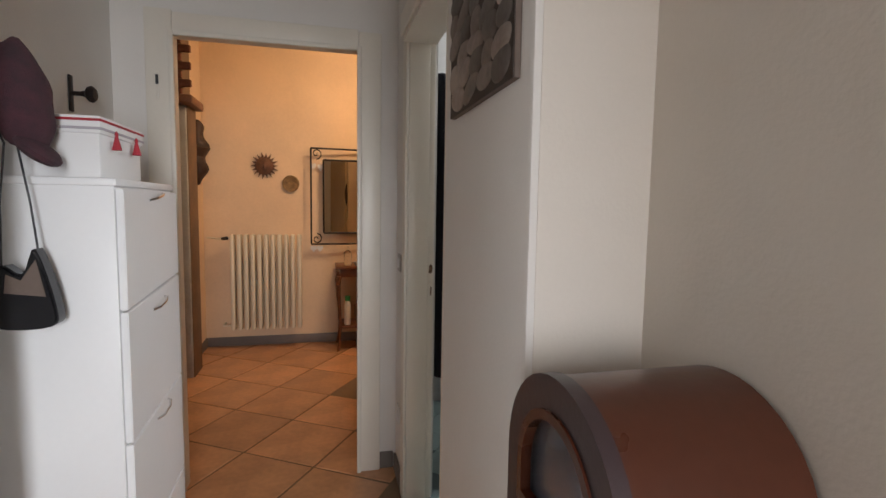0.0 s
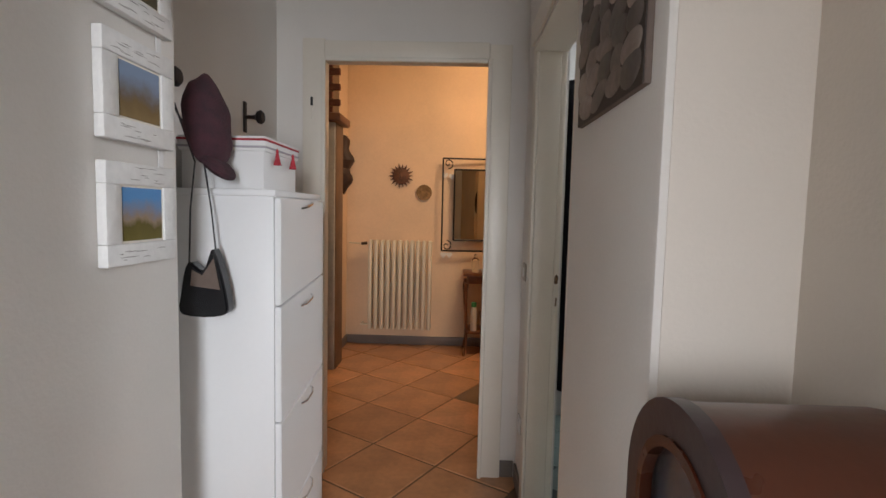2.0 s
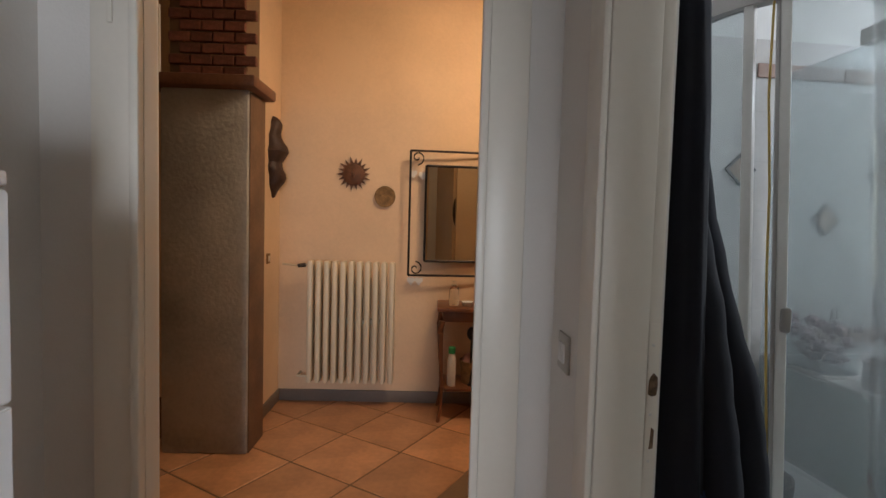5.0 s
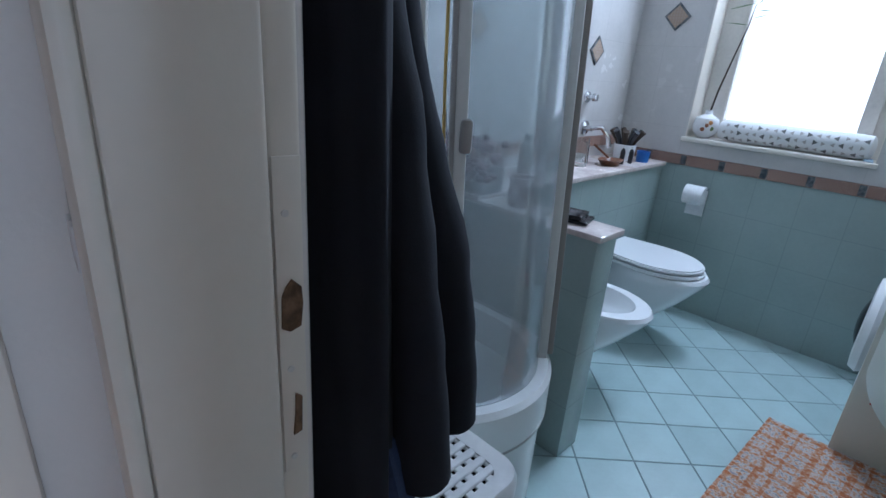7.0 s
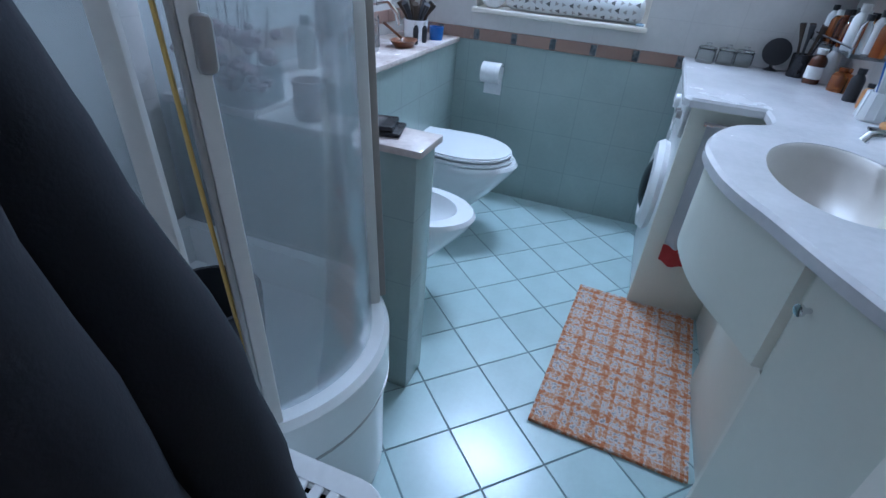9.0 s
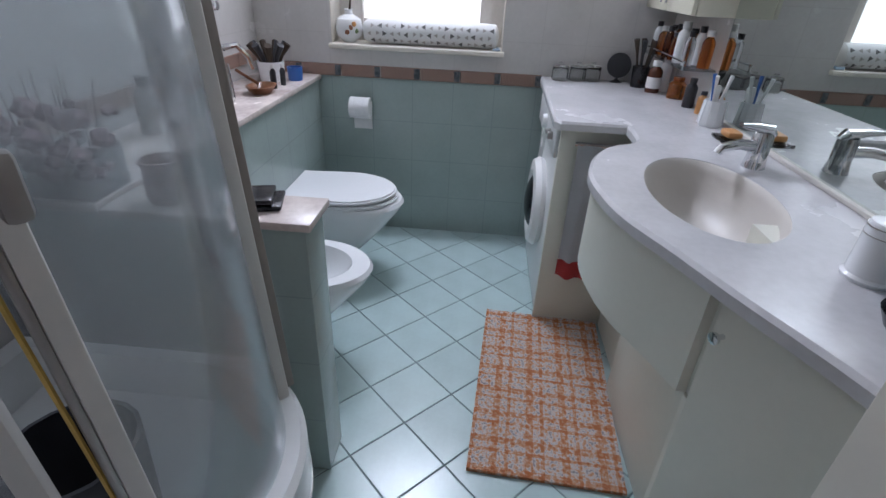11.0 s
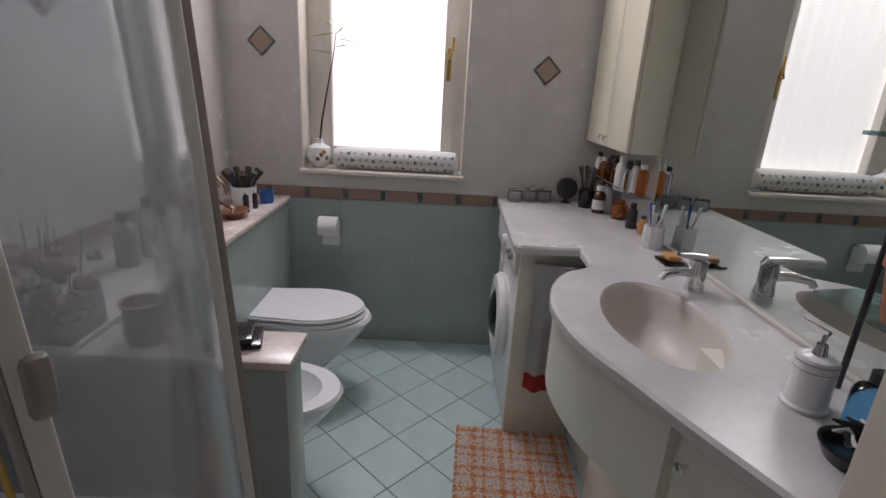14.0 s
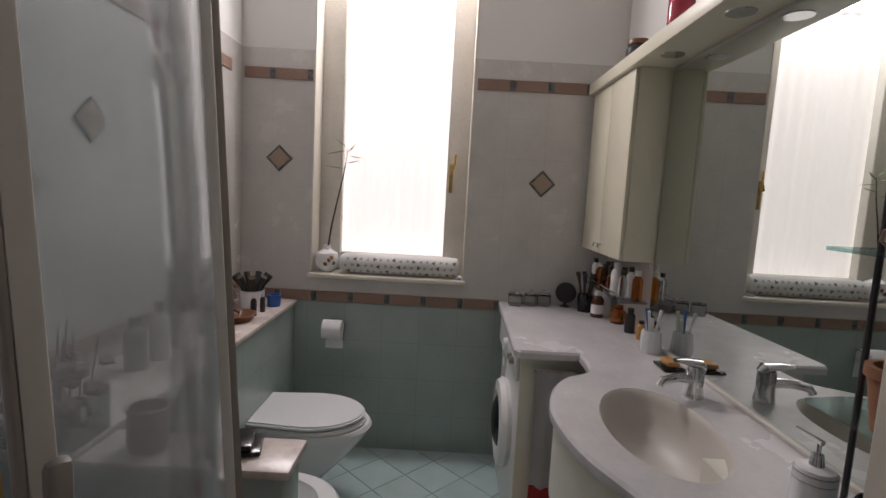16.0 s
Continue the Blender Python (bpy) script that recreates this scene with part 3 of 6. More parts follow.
for k, (z0, z1, sky, hill, field) in enumerate(((1.236, 1.447, (0.10, 0.28, 0.58), (0.30, 0.22, 0.15), (0.17, 0.14, 0.03)),
                                               (1.490, 1.701, (0.22, 0.30, 0.44), (0.16, 0.13, 0.10), (0.26, 0.18, 0.08)),
                                               (1.744, 1.955, (0.18, 0.22, 0.30), (0.10, 0.09, 0.08), (0.10, 0.08, 0.04)))):
    f = thing("photo_frame", "crackled white wooden frame with landscape photograph", "picture frame", at(HOME, -0.22, 1.775, z0), group="stack of landscape photographs")
    h = z1 - z0
    for nm, b in (("rail", box(0, 0.022, 0, 0.235, 0, 0.045, 0.003)), ("rail", box(0, 0.022, 0, 0.235, h - 0.045, h, 0.003)),
                  ("stile", box(0, 0.021, 0, 0.045, 0.045, h - 0.045, 0.003)), ("stile", box(0, 0.021, 0.190, 0.235, 0.045, h - 0.045, 0.003))):
        part(nm, b, CRACKLE, f)
    crk = random.Random(20 + k)
    for zb in (0.006, h - 0.039):
        for q in range(9):
            cy, cz, cl = crk.uniform(0.02, 0.17), zb + crk.uniform(0.002, 0.032), crk.uniform(0.012, 0.045)
            part("crack", tube([(0.0222, cy, cz), (0.0222, cy + cl * 0.5, cz + crk.uniform(-0.002, 0.002)), (0.0222, cy + cl, cz)], [0.0003, 0.0009, 0.0003], 5), CRACK, f)
    part("lip", box(0.010, 0.016, 0.043, 0.192, 0.043, h - 0.043), WHITE_PAINT, f)
    part("photograph", box(0.016, 0.0175, 0.052, 0.184, 0.050, h - 0.050), photo_mat("photo_%s" % "abc"[k], sky, hill, field), f, "landscape photograph of hills and fields")
    if k < 2:
        part("ribbon", box(0.001, 0.004, 0.200, 0.218, h - 0.002, h + 0.045), CRACKLE, f)

# shoe cabinet
sc = thing("shoe_cabinet", "tall white laminate shoe cabinet with slanted flap doors", "cabinet", at(HOME, -0.05, 2.30, 0))
part("carcass", box(-0.355, -0.02, 0.0, 0.478, 0, 1.395, 0.002), LAMINATE, sc)
part("top", box(-0.36, -0.012, -0.006, 0.486, 1.395, 1.415, 0.003), LAMINATE, sc)


def flap(z_near0, z_far0, z_near1, z_far1):
    own = bmesh.new()
    q = [(0.004, z_near0), (0.474, z_far0), (0.474, z_far1), (0.004, z_near1)]
    a = [own.verts.new((-0.0185, y, z)) for y, z in q]
    b = [own.verts.new((0.0, y, z)) for y, z in q]
    own.faces.new(a); own.faces.new(b[::-1])
    for i in range(4):
        own.faces.new((a[i], a[(i + 1) % 4], b[(i + 1) % 4], b[i]))
    bmesh.ops.recalc_face_normals(own, faces=own.faces[:])
    bmesh.ops.bevel(own, geom=own.edges[:], offset=0.0025, segments=2, affect='EDGES')
    return own


for zs, hz in (((1.066, 1.106, 1.388, 1.388), 1.372), ((0.70, 0.74, 1.060, 1.100), 1.040), ((0.35, 0.39, 0.694, 0.734), 0.695), ((0.06, 0.06, 0.344, 0.384), 0.345)):
    fl = part("flap_door", flap(*zs), LAMINATE, sc)
    part("handle", tube([(0.0, 0.20, hz - 0.012), (0.016, 0.215, hz - 0.006), (0.020, 0.26, hz + 0.004), (0.010, 0.30, hz + 0.010), (0.0, 0.31, hz + 0.010)], 0.0035, 6), CHROME, fl, "curved chrome handle")
# fabric box
fb = thing("storage_box", "white fabric box with red braid and tassels on cabinet", "storage box", at(HOME, -0.12, 2.356, 1.415))
part("body", box(-0.26, 0, 0, 0.30, 0, 0.125, 0.006), CANVAS, fb)
part("lid", box(-0.267, 0.007, -0.007, 0.307, 0.118, 0.165, 0.006), CANVAS, fb)
for z in (0.128, 0.150):
    part("braid", box(-0.269, 0.0095, -0.0095, 0.3095, z, z + 0.007, 0.002), RED if z > 0.14 else material("grey_braid", (0.45, 0.42, 0.45), 0.9), fb)
for y in (0.075, 0.225):
    part("tassel", lathe([(0.002, 0.0), (0.005, -0.008), (0.004, -0.014), (0.013, -0.052), (0.0, -0.052)], 10, (0.014, y, 0.135)), RED, fb, "red thread tassel")
# wall knob hook
for (y, z, lab) in ((2.93, 1.74, "dark iron knob hook on white wall"), (2.30, 1.74, "dark iron knob hook holding hat")):
    k = thing("coat_hook", lab, "hook", at(HOME, -0.43, y, z))
    part("backplate", box(0, 0.008, -0.014, 0.014, -0.065, 0.065, 0.004), IRON, k)
    part("knob", turned(lathe([(0.008, 0), (0.008, 0.035), (0.012, 0.05), (0.026, 0.06), (0.030, 0.072), (0.022, 0.082), (0.0, 0.085)], 14), pose(0, 0, 0, 0, 90, 0)), IRON, k)
# hat: a soft tweed cap hanging by its band
bm = bmesh.new()
bmesh.ops.create_uvsphere(bm, u_segments=28, v_segments=18, radius=1)
for v in bm.verts:
    u, w, z = v.co.x, v.co.y, v.co.z
    s = 1 + 0.10 * noise.noise(Vector((u * 2.2, w * 2.2, z * 2.2))) + 0.25 * max(0, -z) * max(0, u)
    v.co = Vector((0.060 * u * s + 0.016 * (-z), 0.078 * w * s, 0.135 * z * (1 + 0.1 * u) * (1 + 0.06 * math.sin(6 * u + 3 * w))))
bm = turned(bm, pose(-0.252, 2.27, 1.60))
hat = solid("hat", bm, HAT, "maroon checked tweed cap hanging on wall hook", "hat", smooth=60)
part("brim", turned(ball((0, 0, 0), 0.055, 0.07, 0.022, 14), pose(-0.212, 2.255, 1.475, 10, 38, 20)), HAT, hat)
# handbag
hb_ = thing("handbag", "small black patent handbag with taupe panel", "bag", at(HOME, -0.242, 2.235, 1.05))
bm = prism(smooth_curve([(-0.062, 0.0), (0.055, 0.0), (0.068, 0.05), (0.03, 0.19), (0.0, 0.13), (-0.045, 0.15), (-0.066, 0.06)], 4, True), -0.022, 0.022, 0.006)
part("body", turned(bm, Matrix(((1, 0, 0, 0), (0, 0, 1, 0), (0, 1, 0, 0), (0, 0, 0, 1)))), BAG, hb_)
bm = prism([(-0.035, 0.085), (0.05, 0.075), (0.033, 0.165), (0.0, 0.115), (-0.03, 0.13)], 0.0225, 0.0245)
part("panel", turned(bm, Matrix(((1, 0, 0, 0), (0, 0, -1, 0), (0, 1, 0, 0), (0, 0, 0, 1)))), BAG_TRIM, hb_, "taupe patent panel")
part("strap", tube([(0.028, 0, 0.185), (0.012, 0.01, 0.30), (-0.02, 0.03, 0.45), (-0.155, 0.06, 0.66), (-0.14, 0.06, 0.67), (-0.045, 0.03, 0.44), (-0.05, 0.01, 0.3), (-0.05, 0, 0.145)], 0.0028, 6), DARK, hb_)

# ---- hall things ----
# radiator
rd = thing("radiator", "cream cast column radiator on ochre wall", "radiator", at(HOME, -0.375, 5.615, 0.185))
for k in range(11):
    x = 0.012 + k * 0.0585
    part("column", box(x - 0.019, x + 0.019, 0.0, 0.10, 0.0, 0.885, 0.014, 2), RADIATOR, rd)
part("pipe", tube([(0.0, 0.05, 0.85), (-0.06, 0.05, 0.85), (-0.10, 0.06, 0.845), (-0.22, 0.15, 0.845)], 0.009), RADIATOR, rd)
part("valve", tube([(-0.03, 0.05, 0.85), (-0.075, 0.02, 0.845)], [0.016, 0.013]), IRON, rd, "dark valve")
part("pipe", tube([(0.0, 0.05, 0.04), (-0.08, 0.05, 0.04), (-0.08, 0.15, 0.04)], 0.009), RADIATOR, rd)
part("bracket", box(0.1, 0.5, 0.09, 0.175, 0.42, 0.45), RADIATOR, rd)
# sun and plate
sn = thing("sun_ornament", "brown clay sun face wall ornament with rays", "wall ornament", at(HOME, -0.09, 5.79, 1.705))
part("disc", turned(lathe([(0.0, 0.035), (0.04, 0.033), (0.075, 0.02), (0.085, 0.0), (0.0, 0.0)], 24), pose(0, 0, 0, 90)), SUN_CLAY, sn)
for k in range(18):
    part("ray", turned(prism([(0.07, -0.014), (0.118 + 0.01 * (k % 2), 0.004), (0.07, 0.014)], 0, 0.012), pose(0, 0, 0, 90) @ pose(0, 0, 0, 0, 0, 20 * k)), SUN_CLAY, sn)
part("nose", ball((0, -0.036, -0.005), 0.012, 0.012, 0.022), SUN_CLAY, sn)
wp = solid("wall_plate", turned(lathe([(0.0, 0.012), (0.05, 0.014), (0.07, 0.022), (0.078, 0.02), (0.07, 0.0), (0.0, 0.0)], 28), at(HOME, 0.145, 5.79, 1.545) @ pose(0, 0, 0, 90)), STRAW, "round woven straw plate hung on wall", "wall ornament")
# iron mirror
im = thing("wall_mirror", "rectangular mirror in double black wrought-iron frame", "mirror", at(HOME, 0.33, 5.728, 0.975, 4.5))


def rods(x0, x1, z0, z1, y, r):
    return [tube([(x0, y, z0), (x1, y, z0)], r), tube([(x0, y, z1), (x1, y, z1)], r), tube([(x0, y, z0), (x0, y, z1)], r), tube([(x1, y, z0), (x1, y, z1)], r)]


for b in rods(0, 0.76, 0, 0.905, -0.022, 0.008) + rods(0.115, 0.645, 0.105, 0.80, -0.022, 0.008):
    part("rod", b, IRON, im)
part("glass", box(0.122, 0.638, -0.012, -0.006, 0.112, 0.793), MIRROR, im, "clear mirror glass")
part("backing", box(0.115, 0.645, -0.006, 0, 0.105, 0.80), IRON, im)
for cx, sx in ((0, 1), (0.76, -1)):
    for cz, sz in ((0, 1), (0.905, -1)):
        part("scroll", tube([(cx + sx * (0.05 + r * math.cos(a)), -0.022, cz + sz * (0.05 + r * math.sin(a))) for a, r in ((k * 0.6, 0.008 + 0.0035 * k) for k in range(14))], 0.006, 6), IRON, im)
for x, z in ((0.02, 0.0), (0.08, 0.0), (0.02, 0.79), (0.09, 0.78)):
    h = thing("heart_ornament", "small white hanging wooden heart on mirror frame", "ornament", at(HOME, 0.33 + x, 5.762, 0.975 + z - 0.05), group="hearts on the mirror")
    bm = prism([(0.0, -0.032), (0.03, 0.004), (0.028, 0.024), (0.014, 0.03), (0.0, 0.018), (-0.014, 0.03), (-0.028, 0.024), (-0.03, 0.004)], -0.004, 0.004, 0.002)
    part("heart", turned(bm, pose(0, 0, 0, 90)), WHITE_PAINT, h)
    part("string", tube([(0, 0, 0.018), (0, 0, 0.055)], 0.0015, 5), CANVAS, h)
# side table
tb = thing("side_table", "reddish wooden side table with cabriole legs and shelf", "table", at(HOME, 0.56, 5.42, 0))
part("tabletop", box(-0.01, 0.62, -0.02, 0.34, 0.765, 0.79, 0.006), TABLE_WOOD, tb)
part("apron", box(0.03, 0.58, 0.01, 0.31, 0.69, 0.765, 0.004), TABLE_WOOD, tb)
part("shelf", box(0.02, 0.59, 0.0, 0.32, 0.215, 0.235, 0.004), TABLE_WOOD, tb)
for x in (0.025, 0.585):
    for y in (0.0, 0.31):
        s = -1 if x < 0.3 else 1
        part("leg", tube([(x, y, 0.70), (x + s * 0.012, y, 0.62), (x + s * 0.004, y, 0.45), (x - s * 0.008, y, 0.25), (x, y, 0.08), (x + s * 0.015, y, 0.0)], [0.024, 0.022, 0.017, 0.015, 0.012, 0.013], 8), TABLE_WOOD, tb)


def bottle(name, label, m, mat, r, h, cap=WHITE_PL, neck=0.35, band=None, group=""):
    b = thing(name, label, "bottle", m, group)
    part("body", lathe([(0.0, 0), (r * 0.95, 0), (r, 0.006), (r, h * 0.66), (r * 0.85, h * 0.74), (r * neck, h * 0.82), (r * neck, h * 0.86), (0, h * 0.86)], 16), mat, b)
    part("cap", lathe([(0.0, h * 0.84), (r * (neck + 0.12), h * 0.84), (r * (neck + 0.12), h), (0, h)], 14), cap, b)
    if band:
        part("label", lathe([(r * 1.015, h * 0.15), (r * 1.015, h * 0.5)], 16), band, b, "printed paper label")
    return b


bottle("bottle", "clear glass decanter bottle on side table", at(HOME, 0.665, 5.53, 0.79), CLEAR, 0.035, 0.17, CLEAR)
solid("bowl", lathe([(0, 0), (0.03, 0), (0.045, 0.03), (0.04, 0.03), (0.028, 0.006), (0, 0.005)], 18, (0.76, 5.52, 0.79)), CERAMIC, "small white dish on side table", "bowl")
bottle("bottle", "white spray bottle with green cap on shelf", at(HOME, 0.66, 5.49, 0.235), WHITE_PL, 0.03, 0.27, GREEN, 0.7)
bk = thing("wicker_basket", "brown wicker basket on table shelf", "basket", at(HOME, 0.82, 5.58, 0.235))
part("body", lathe([(0, 0), (0.085, 0), (0.10, 0.16), (0.092, 0.16), (0.08, 0.01), (0, 0.01)], 20), STRAW, bk)
part("lining", ball((0, 0, 0.16), 0.085, 0.085, 0.05, 12), material("pink_cloth", (0.45, 0.22, 0.18), 0.9), bk, "pink cloth")
solid("dark_ornament", ball((0.80, 5.50, 0.60), 0.04, 0.03, 0.05, 12, lathe([(0, 0.235), (0.03, 0.235), (0.012, 0.26), (0.012, 0.56), (0, 0.56)], 12, (0.80, 5.50, 0))), IRON, "dark metal candle holder on shelf", "candle holder")
# carved mask: one plain mesh
bm = bmesh.new()
bmesh.ops.create_uvsphere(bm, u_segments=20, v_segments=24, radius=1)
for v in bm.verts:
    z = v.co.z
    w = 0.10 * (1 - 0.25 * z * z) + 0.012 * math.sin(16 * z)
    v.co = Vector((max(0, v.co.x) * (0.085 + 0.025 * math.sin(9 * z)), v.co.y * w, z * 0.285))
solid("carved_mask", turned(bm, pose(-0.63, 5.62, 1.79)), MASK_WOOD, "tall dark carved wooden mask on wall", "wall ornament")
# pieces reflected in the iron mirror hang on the wall opposite
for x, z, w, h in ((0.80, 1.62, 0.05, 0.09), (0.66, 1.48, 0.06, 0.17)):
    solid("carved_spoon", ball((x + 0.3, 4.44, z), w, 0.015, h, 14, tube([(x + 0.3, 4.44, z - h * 0.8), (x + 0.3, 4.44, z - h * 2)], 0.012)), MASK_WOOD, "dark carved wooden ornament on wall", "wall ornament")
hs = thing("light_switch", "small brown wall switch beside fireplace", "switch", at(HOME, -0.63, 5.53, 1.085))
part("cover_plate", box(0, 0.008, -0.03, 0.03, -0.035, 0.035, 0.003), STRAW, hs)
part("rocker", box(0.008, 0.012, -0.012, 0.012, -0.02, 0.02, 0.002), FRAME_W, hs)
# fireplace breast
SIDEW = material("brown_side_board", (0.22, 0.13, 0.075), 0.6, var=0.25, scale=6)
fp = thing("fireplace_breast", "grey plastered chimney breast with wooden mantel beam", "fireplace", at(HOME, 0, 0, 0))
part("breast", box(-1.02, -0.535, 4.90, 5.16, 0, 2.07, 0.012), STONE_GREY, fp)
part("side", box(-0.5355, -0.527, 4.92, 5.16, 0, 2.07, 0.004), SIDEW, fp, "brown wooden side panel")
part("mantel", box(-1.10, -0.475, 4.83, 5.20, 2.07, 2.135, 0.014), BEAM, fp)
hood = part("hood", box(-0.98, -0.56, 4.93, 5.14, 2.135, 3.0), HALL_GROUT, fp, "red brick chimney hood")
bm = box(-0.058, 0.058, 0, 0.03, -0.026, 0.026, 0.004, 1)
brick_me = meshed("brick", bm, BRICK_RED, 0)
for r in range(13):
    for c in range(4 if r % 2 else 3):
        b = new("brick", brick_me)
        b.parent = hood
        b.matrix_basis = pose(-0.922 + c * 0.122 + (0 if r % 2 == 0 else -0.055) + (0.06 if r % 2 == 0 else 0.055), 4.912, 2.168 + r * 0.062)
solid("wall_paper_sheet", box(-1.12, -1.00, 4.86, 4.875, 2.14, 2.5), CANVAS, "white sheet standing on mantel", "sheet")
# bookcase
bc = thing("bookcase", "tall narrow white bookcase with dark bound books", "bookcase", at(HOME, -0.93, 3.70, 0))
part("side", box(0.36, 0.385, 0.30, 0.33, 0, 2.35, 0.003), LAMINATE, bc)
part("side", box(0, 0.36, 0.305, 0.33, 0, 2.35, 0.003), LAMINATE, bc)
part("side", box(0, 0.385, 0.0, 0.025, 0, 2.35, 0.003), LAMINATE, bc)
part("back", box(0, 0.02, 0.025, 0.305, 0, 2.35), LAMINATE, bc)
levels = (0.06, 0.40, 0.80, 1.28, 1.62, 1.96, 2.30)
for z in levels:
    part("shelf", box(0.02, 0.372, 0.025, 0.305, z, z + 0.022, 0.002), LAMINATE, bc)
rng = random.Random(4)
book_cols = [material("book_" + n, c, 0.6) for n, c in (("red", (0.33, 0.03, 0.05)), ("dark", (0.03, 0.03, 0.035)), ("brown", (0.10, 0.06, 0.035)), ("grey", (0.14, 0.14, 0.13)), ("olive", (0.07, 0.08, 0.04)))]
for z, z2 in zip(levels, levels[1:]):
    y = 0.03
    while y < 0.27:
        w = rng.uniform(0.022, 0.05)
        h = min(z2 - z - 0.05, rng.uniform(0.22, 0.30))
        bkm = book_cols[0] if z == 1.28 and y > 0.15 else book_cols[rng.randrange(1, 5)]
        b = thing("book", "closed hardback book standing on bookcase shelf", "book", at(HOME, -0.93, 3.70 + y, z + 0.022), group="books in the bookcase")
        part("cover", box(0.12, 0.34, 0, w, 0, h, 0.003), bkm, b)
        part("pages", box(0.13, 0.32, 0.003, w - 0.003, h - 0.002, h + 0.0005), CANVAS, b)
        y += w + 0.002
# ---- bathroom shell (in its own axes) ----
built("floor_bathroom", prism([(0.80, 2.0), (3.74, 2.0), (3.74, 4.10), (1.09, 4.10)], -0.09, -0.003), BATH_GROUT, "dark grout bed under the bathroom tiles", BATH, "floor")
XW, YL, YR = 3.74, 4.08, 2.09
WL, WR, WB_, WT = 3.70, 2.865, 0.985, 2.80


def wall_with_window(z0, z1, mat, name, label, off=0.0):
    bm = bmesh.new()
    if z0 < WB_:
        bm = box(XW - off, XW + 0.30, 1.95, 4.25, z0, min(z1, WB_), bm=bm)
    a, b = max(z0, WB_), min(z1, WT)
    if b > a:
        bm = box(XW - off, XW + 0.30, 1.95, WR, a, b, bm=bm)
        bm = box(XW - off, XW + 0.30, WL, 4.25, a, b, bm=bm)
    if z1 > WT:
        bm = box(XW - off, XW + 0.30, 1.95, 4.25, max(z0, WT), z1, bm=bm)
    return built(name, bm, mat, label, BATH)


wall_with_window(0, 0.834, AQUA_WALL, "wall_window_dado", "aqua glazed tile dado under the window")
wall_with_window(0.834, 2.16, PALE_TILE, "wall_window_tiled", "pale grey glazed tiles around the window", 0.001)
wall_with_window(2.16, 3.0, CEILING, "wall_window_painted", "white painted wall above the tiles", -0.006)
built("wall_left_tiled", box(1.095, XW - 0.002, YL, YL + 0.15, 0, 2.16), PALE_TILE, "pale grey glazed tiles along the shower", BATH)
built("wall_left_painted", box(1.095, XW - 0.002, YL + 0.006, YL + 0.15, 2.16, 3.0), CEILING, "white painted wall above the tiles", BATH)
built("wall_right_tiled", box(0.9, XW - 0.002, YR - 0.15, YR, 0, 2.16), PALE_TILE, "pale grey glazed tiles behind the mirror", BATH)
built("wall_right_painted", box(0.9, XW - 0.002, YR - 0.15, YR - 0.006, 2.16, 3.0), CEILING, "white painted wall above the mirror", BATH)
built("wall_door_inner", box(0.93, 0.945, 3.02, 4.4, 0, 3.0), PALE_TILE, "pale tiled wall beside the bathroom door", HOME)
built("wall_door_inner_near", box(0.93, 0.945, 1.70, 2.19, 0, 3.0, bm=box(0.93, 0.945, 2.19, 3.02, 2.07, 3.0)), PALE_TILE, "pale tiled wall on the hinge side of the door", HOME)
built("ceiling_bathroom", prism([(0.95, 1.9), (4.1, 1.9), (4.1, 4.3), (1.12, 4.3)], 2.9, 2.98), CEILING, "plain white bathroom ceiling", BATH, "ceiling")

# window
wn = thing("window_1", "white wooden window with self-glowing white curtain", "window", BATH, kind="structure")
part("reveal", box(XW + 0.002, XW + 0.2, WL - 0.004, WL + 0.004, WB_, WT), WHITE_PAINT, wn)
part("reveal", box(XW + 0.002, XW + 0.2, WR - 0.004, WR + 0.004, WB_, WT), WHITE_PAINT, wn)
part("sill", box(XW - 0.03, XW + 0.22, WR - 0.01, WL + 0.01, WB_ - 0.018, WB_ + 0.004, 0.004), WHITE_PAINT, wn, "white marble sill")
x0 = XW + 0.16
for b in (box(x0, x0 + 0.05, WL - 0.07, WL - 0.004, WB_, WT), box(x0, x0 + 0.05, WR + 0.004, WR + 0.07, WB_, WT), box(x0, x0 + 0.05, WR + 0.07, WL - 0.07, WB_, WB_ + 0.05)):
    part("frame", turned(b, HOME), FRAME_W, wn)
sash = []
for b in (box(x0 - 0.02, x0 + 0.03, WL - 0.13, WL - 0.06, WB_ + 0.04, WT), box(x0 - 0.02, x0 + 0.03, WR + 0.06, WR + 0.12, WB_ + 0.04, WT), box(x0 - 0.02, x0 + 0.03, WR + 0.12, WL - 0.13, WB_ + 0.04, WB_ + 0.11)):
    sash.append(part("sash", turned(b, HOME), FRAME_W, wn))
part("bead", tube([(x0 - 0.026, WL - 0.128, WB_ + 0.05), (x0 - 0.026, WL - 0.128, WT)], 0.006, 6), FRAME_W, wn)
part("espagnolette", box(x0 - 0.034, x0 - 0.02, WR + 0.085, WR + 0.105, 1.46, 1.62, 0.003), BRASS, wn, "brass window handle plate")
part("handle", tube([(x0 - 0.03, WR + 0.095, 1.56), (x0 - 0.065, WR + 0.095, 1.565), (x0 - 0.068, WR + 0.08, 1.62), (x0 - 0.068, WR + 0.078, 1.67)], 0.007), BRASS, wn, "brass lever")
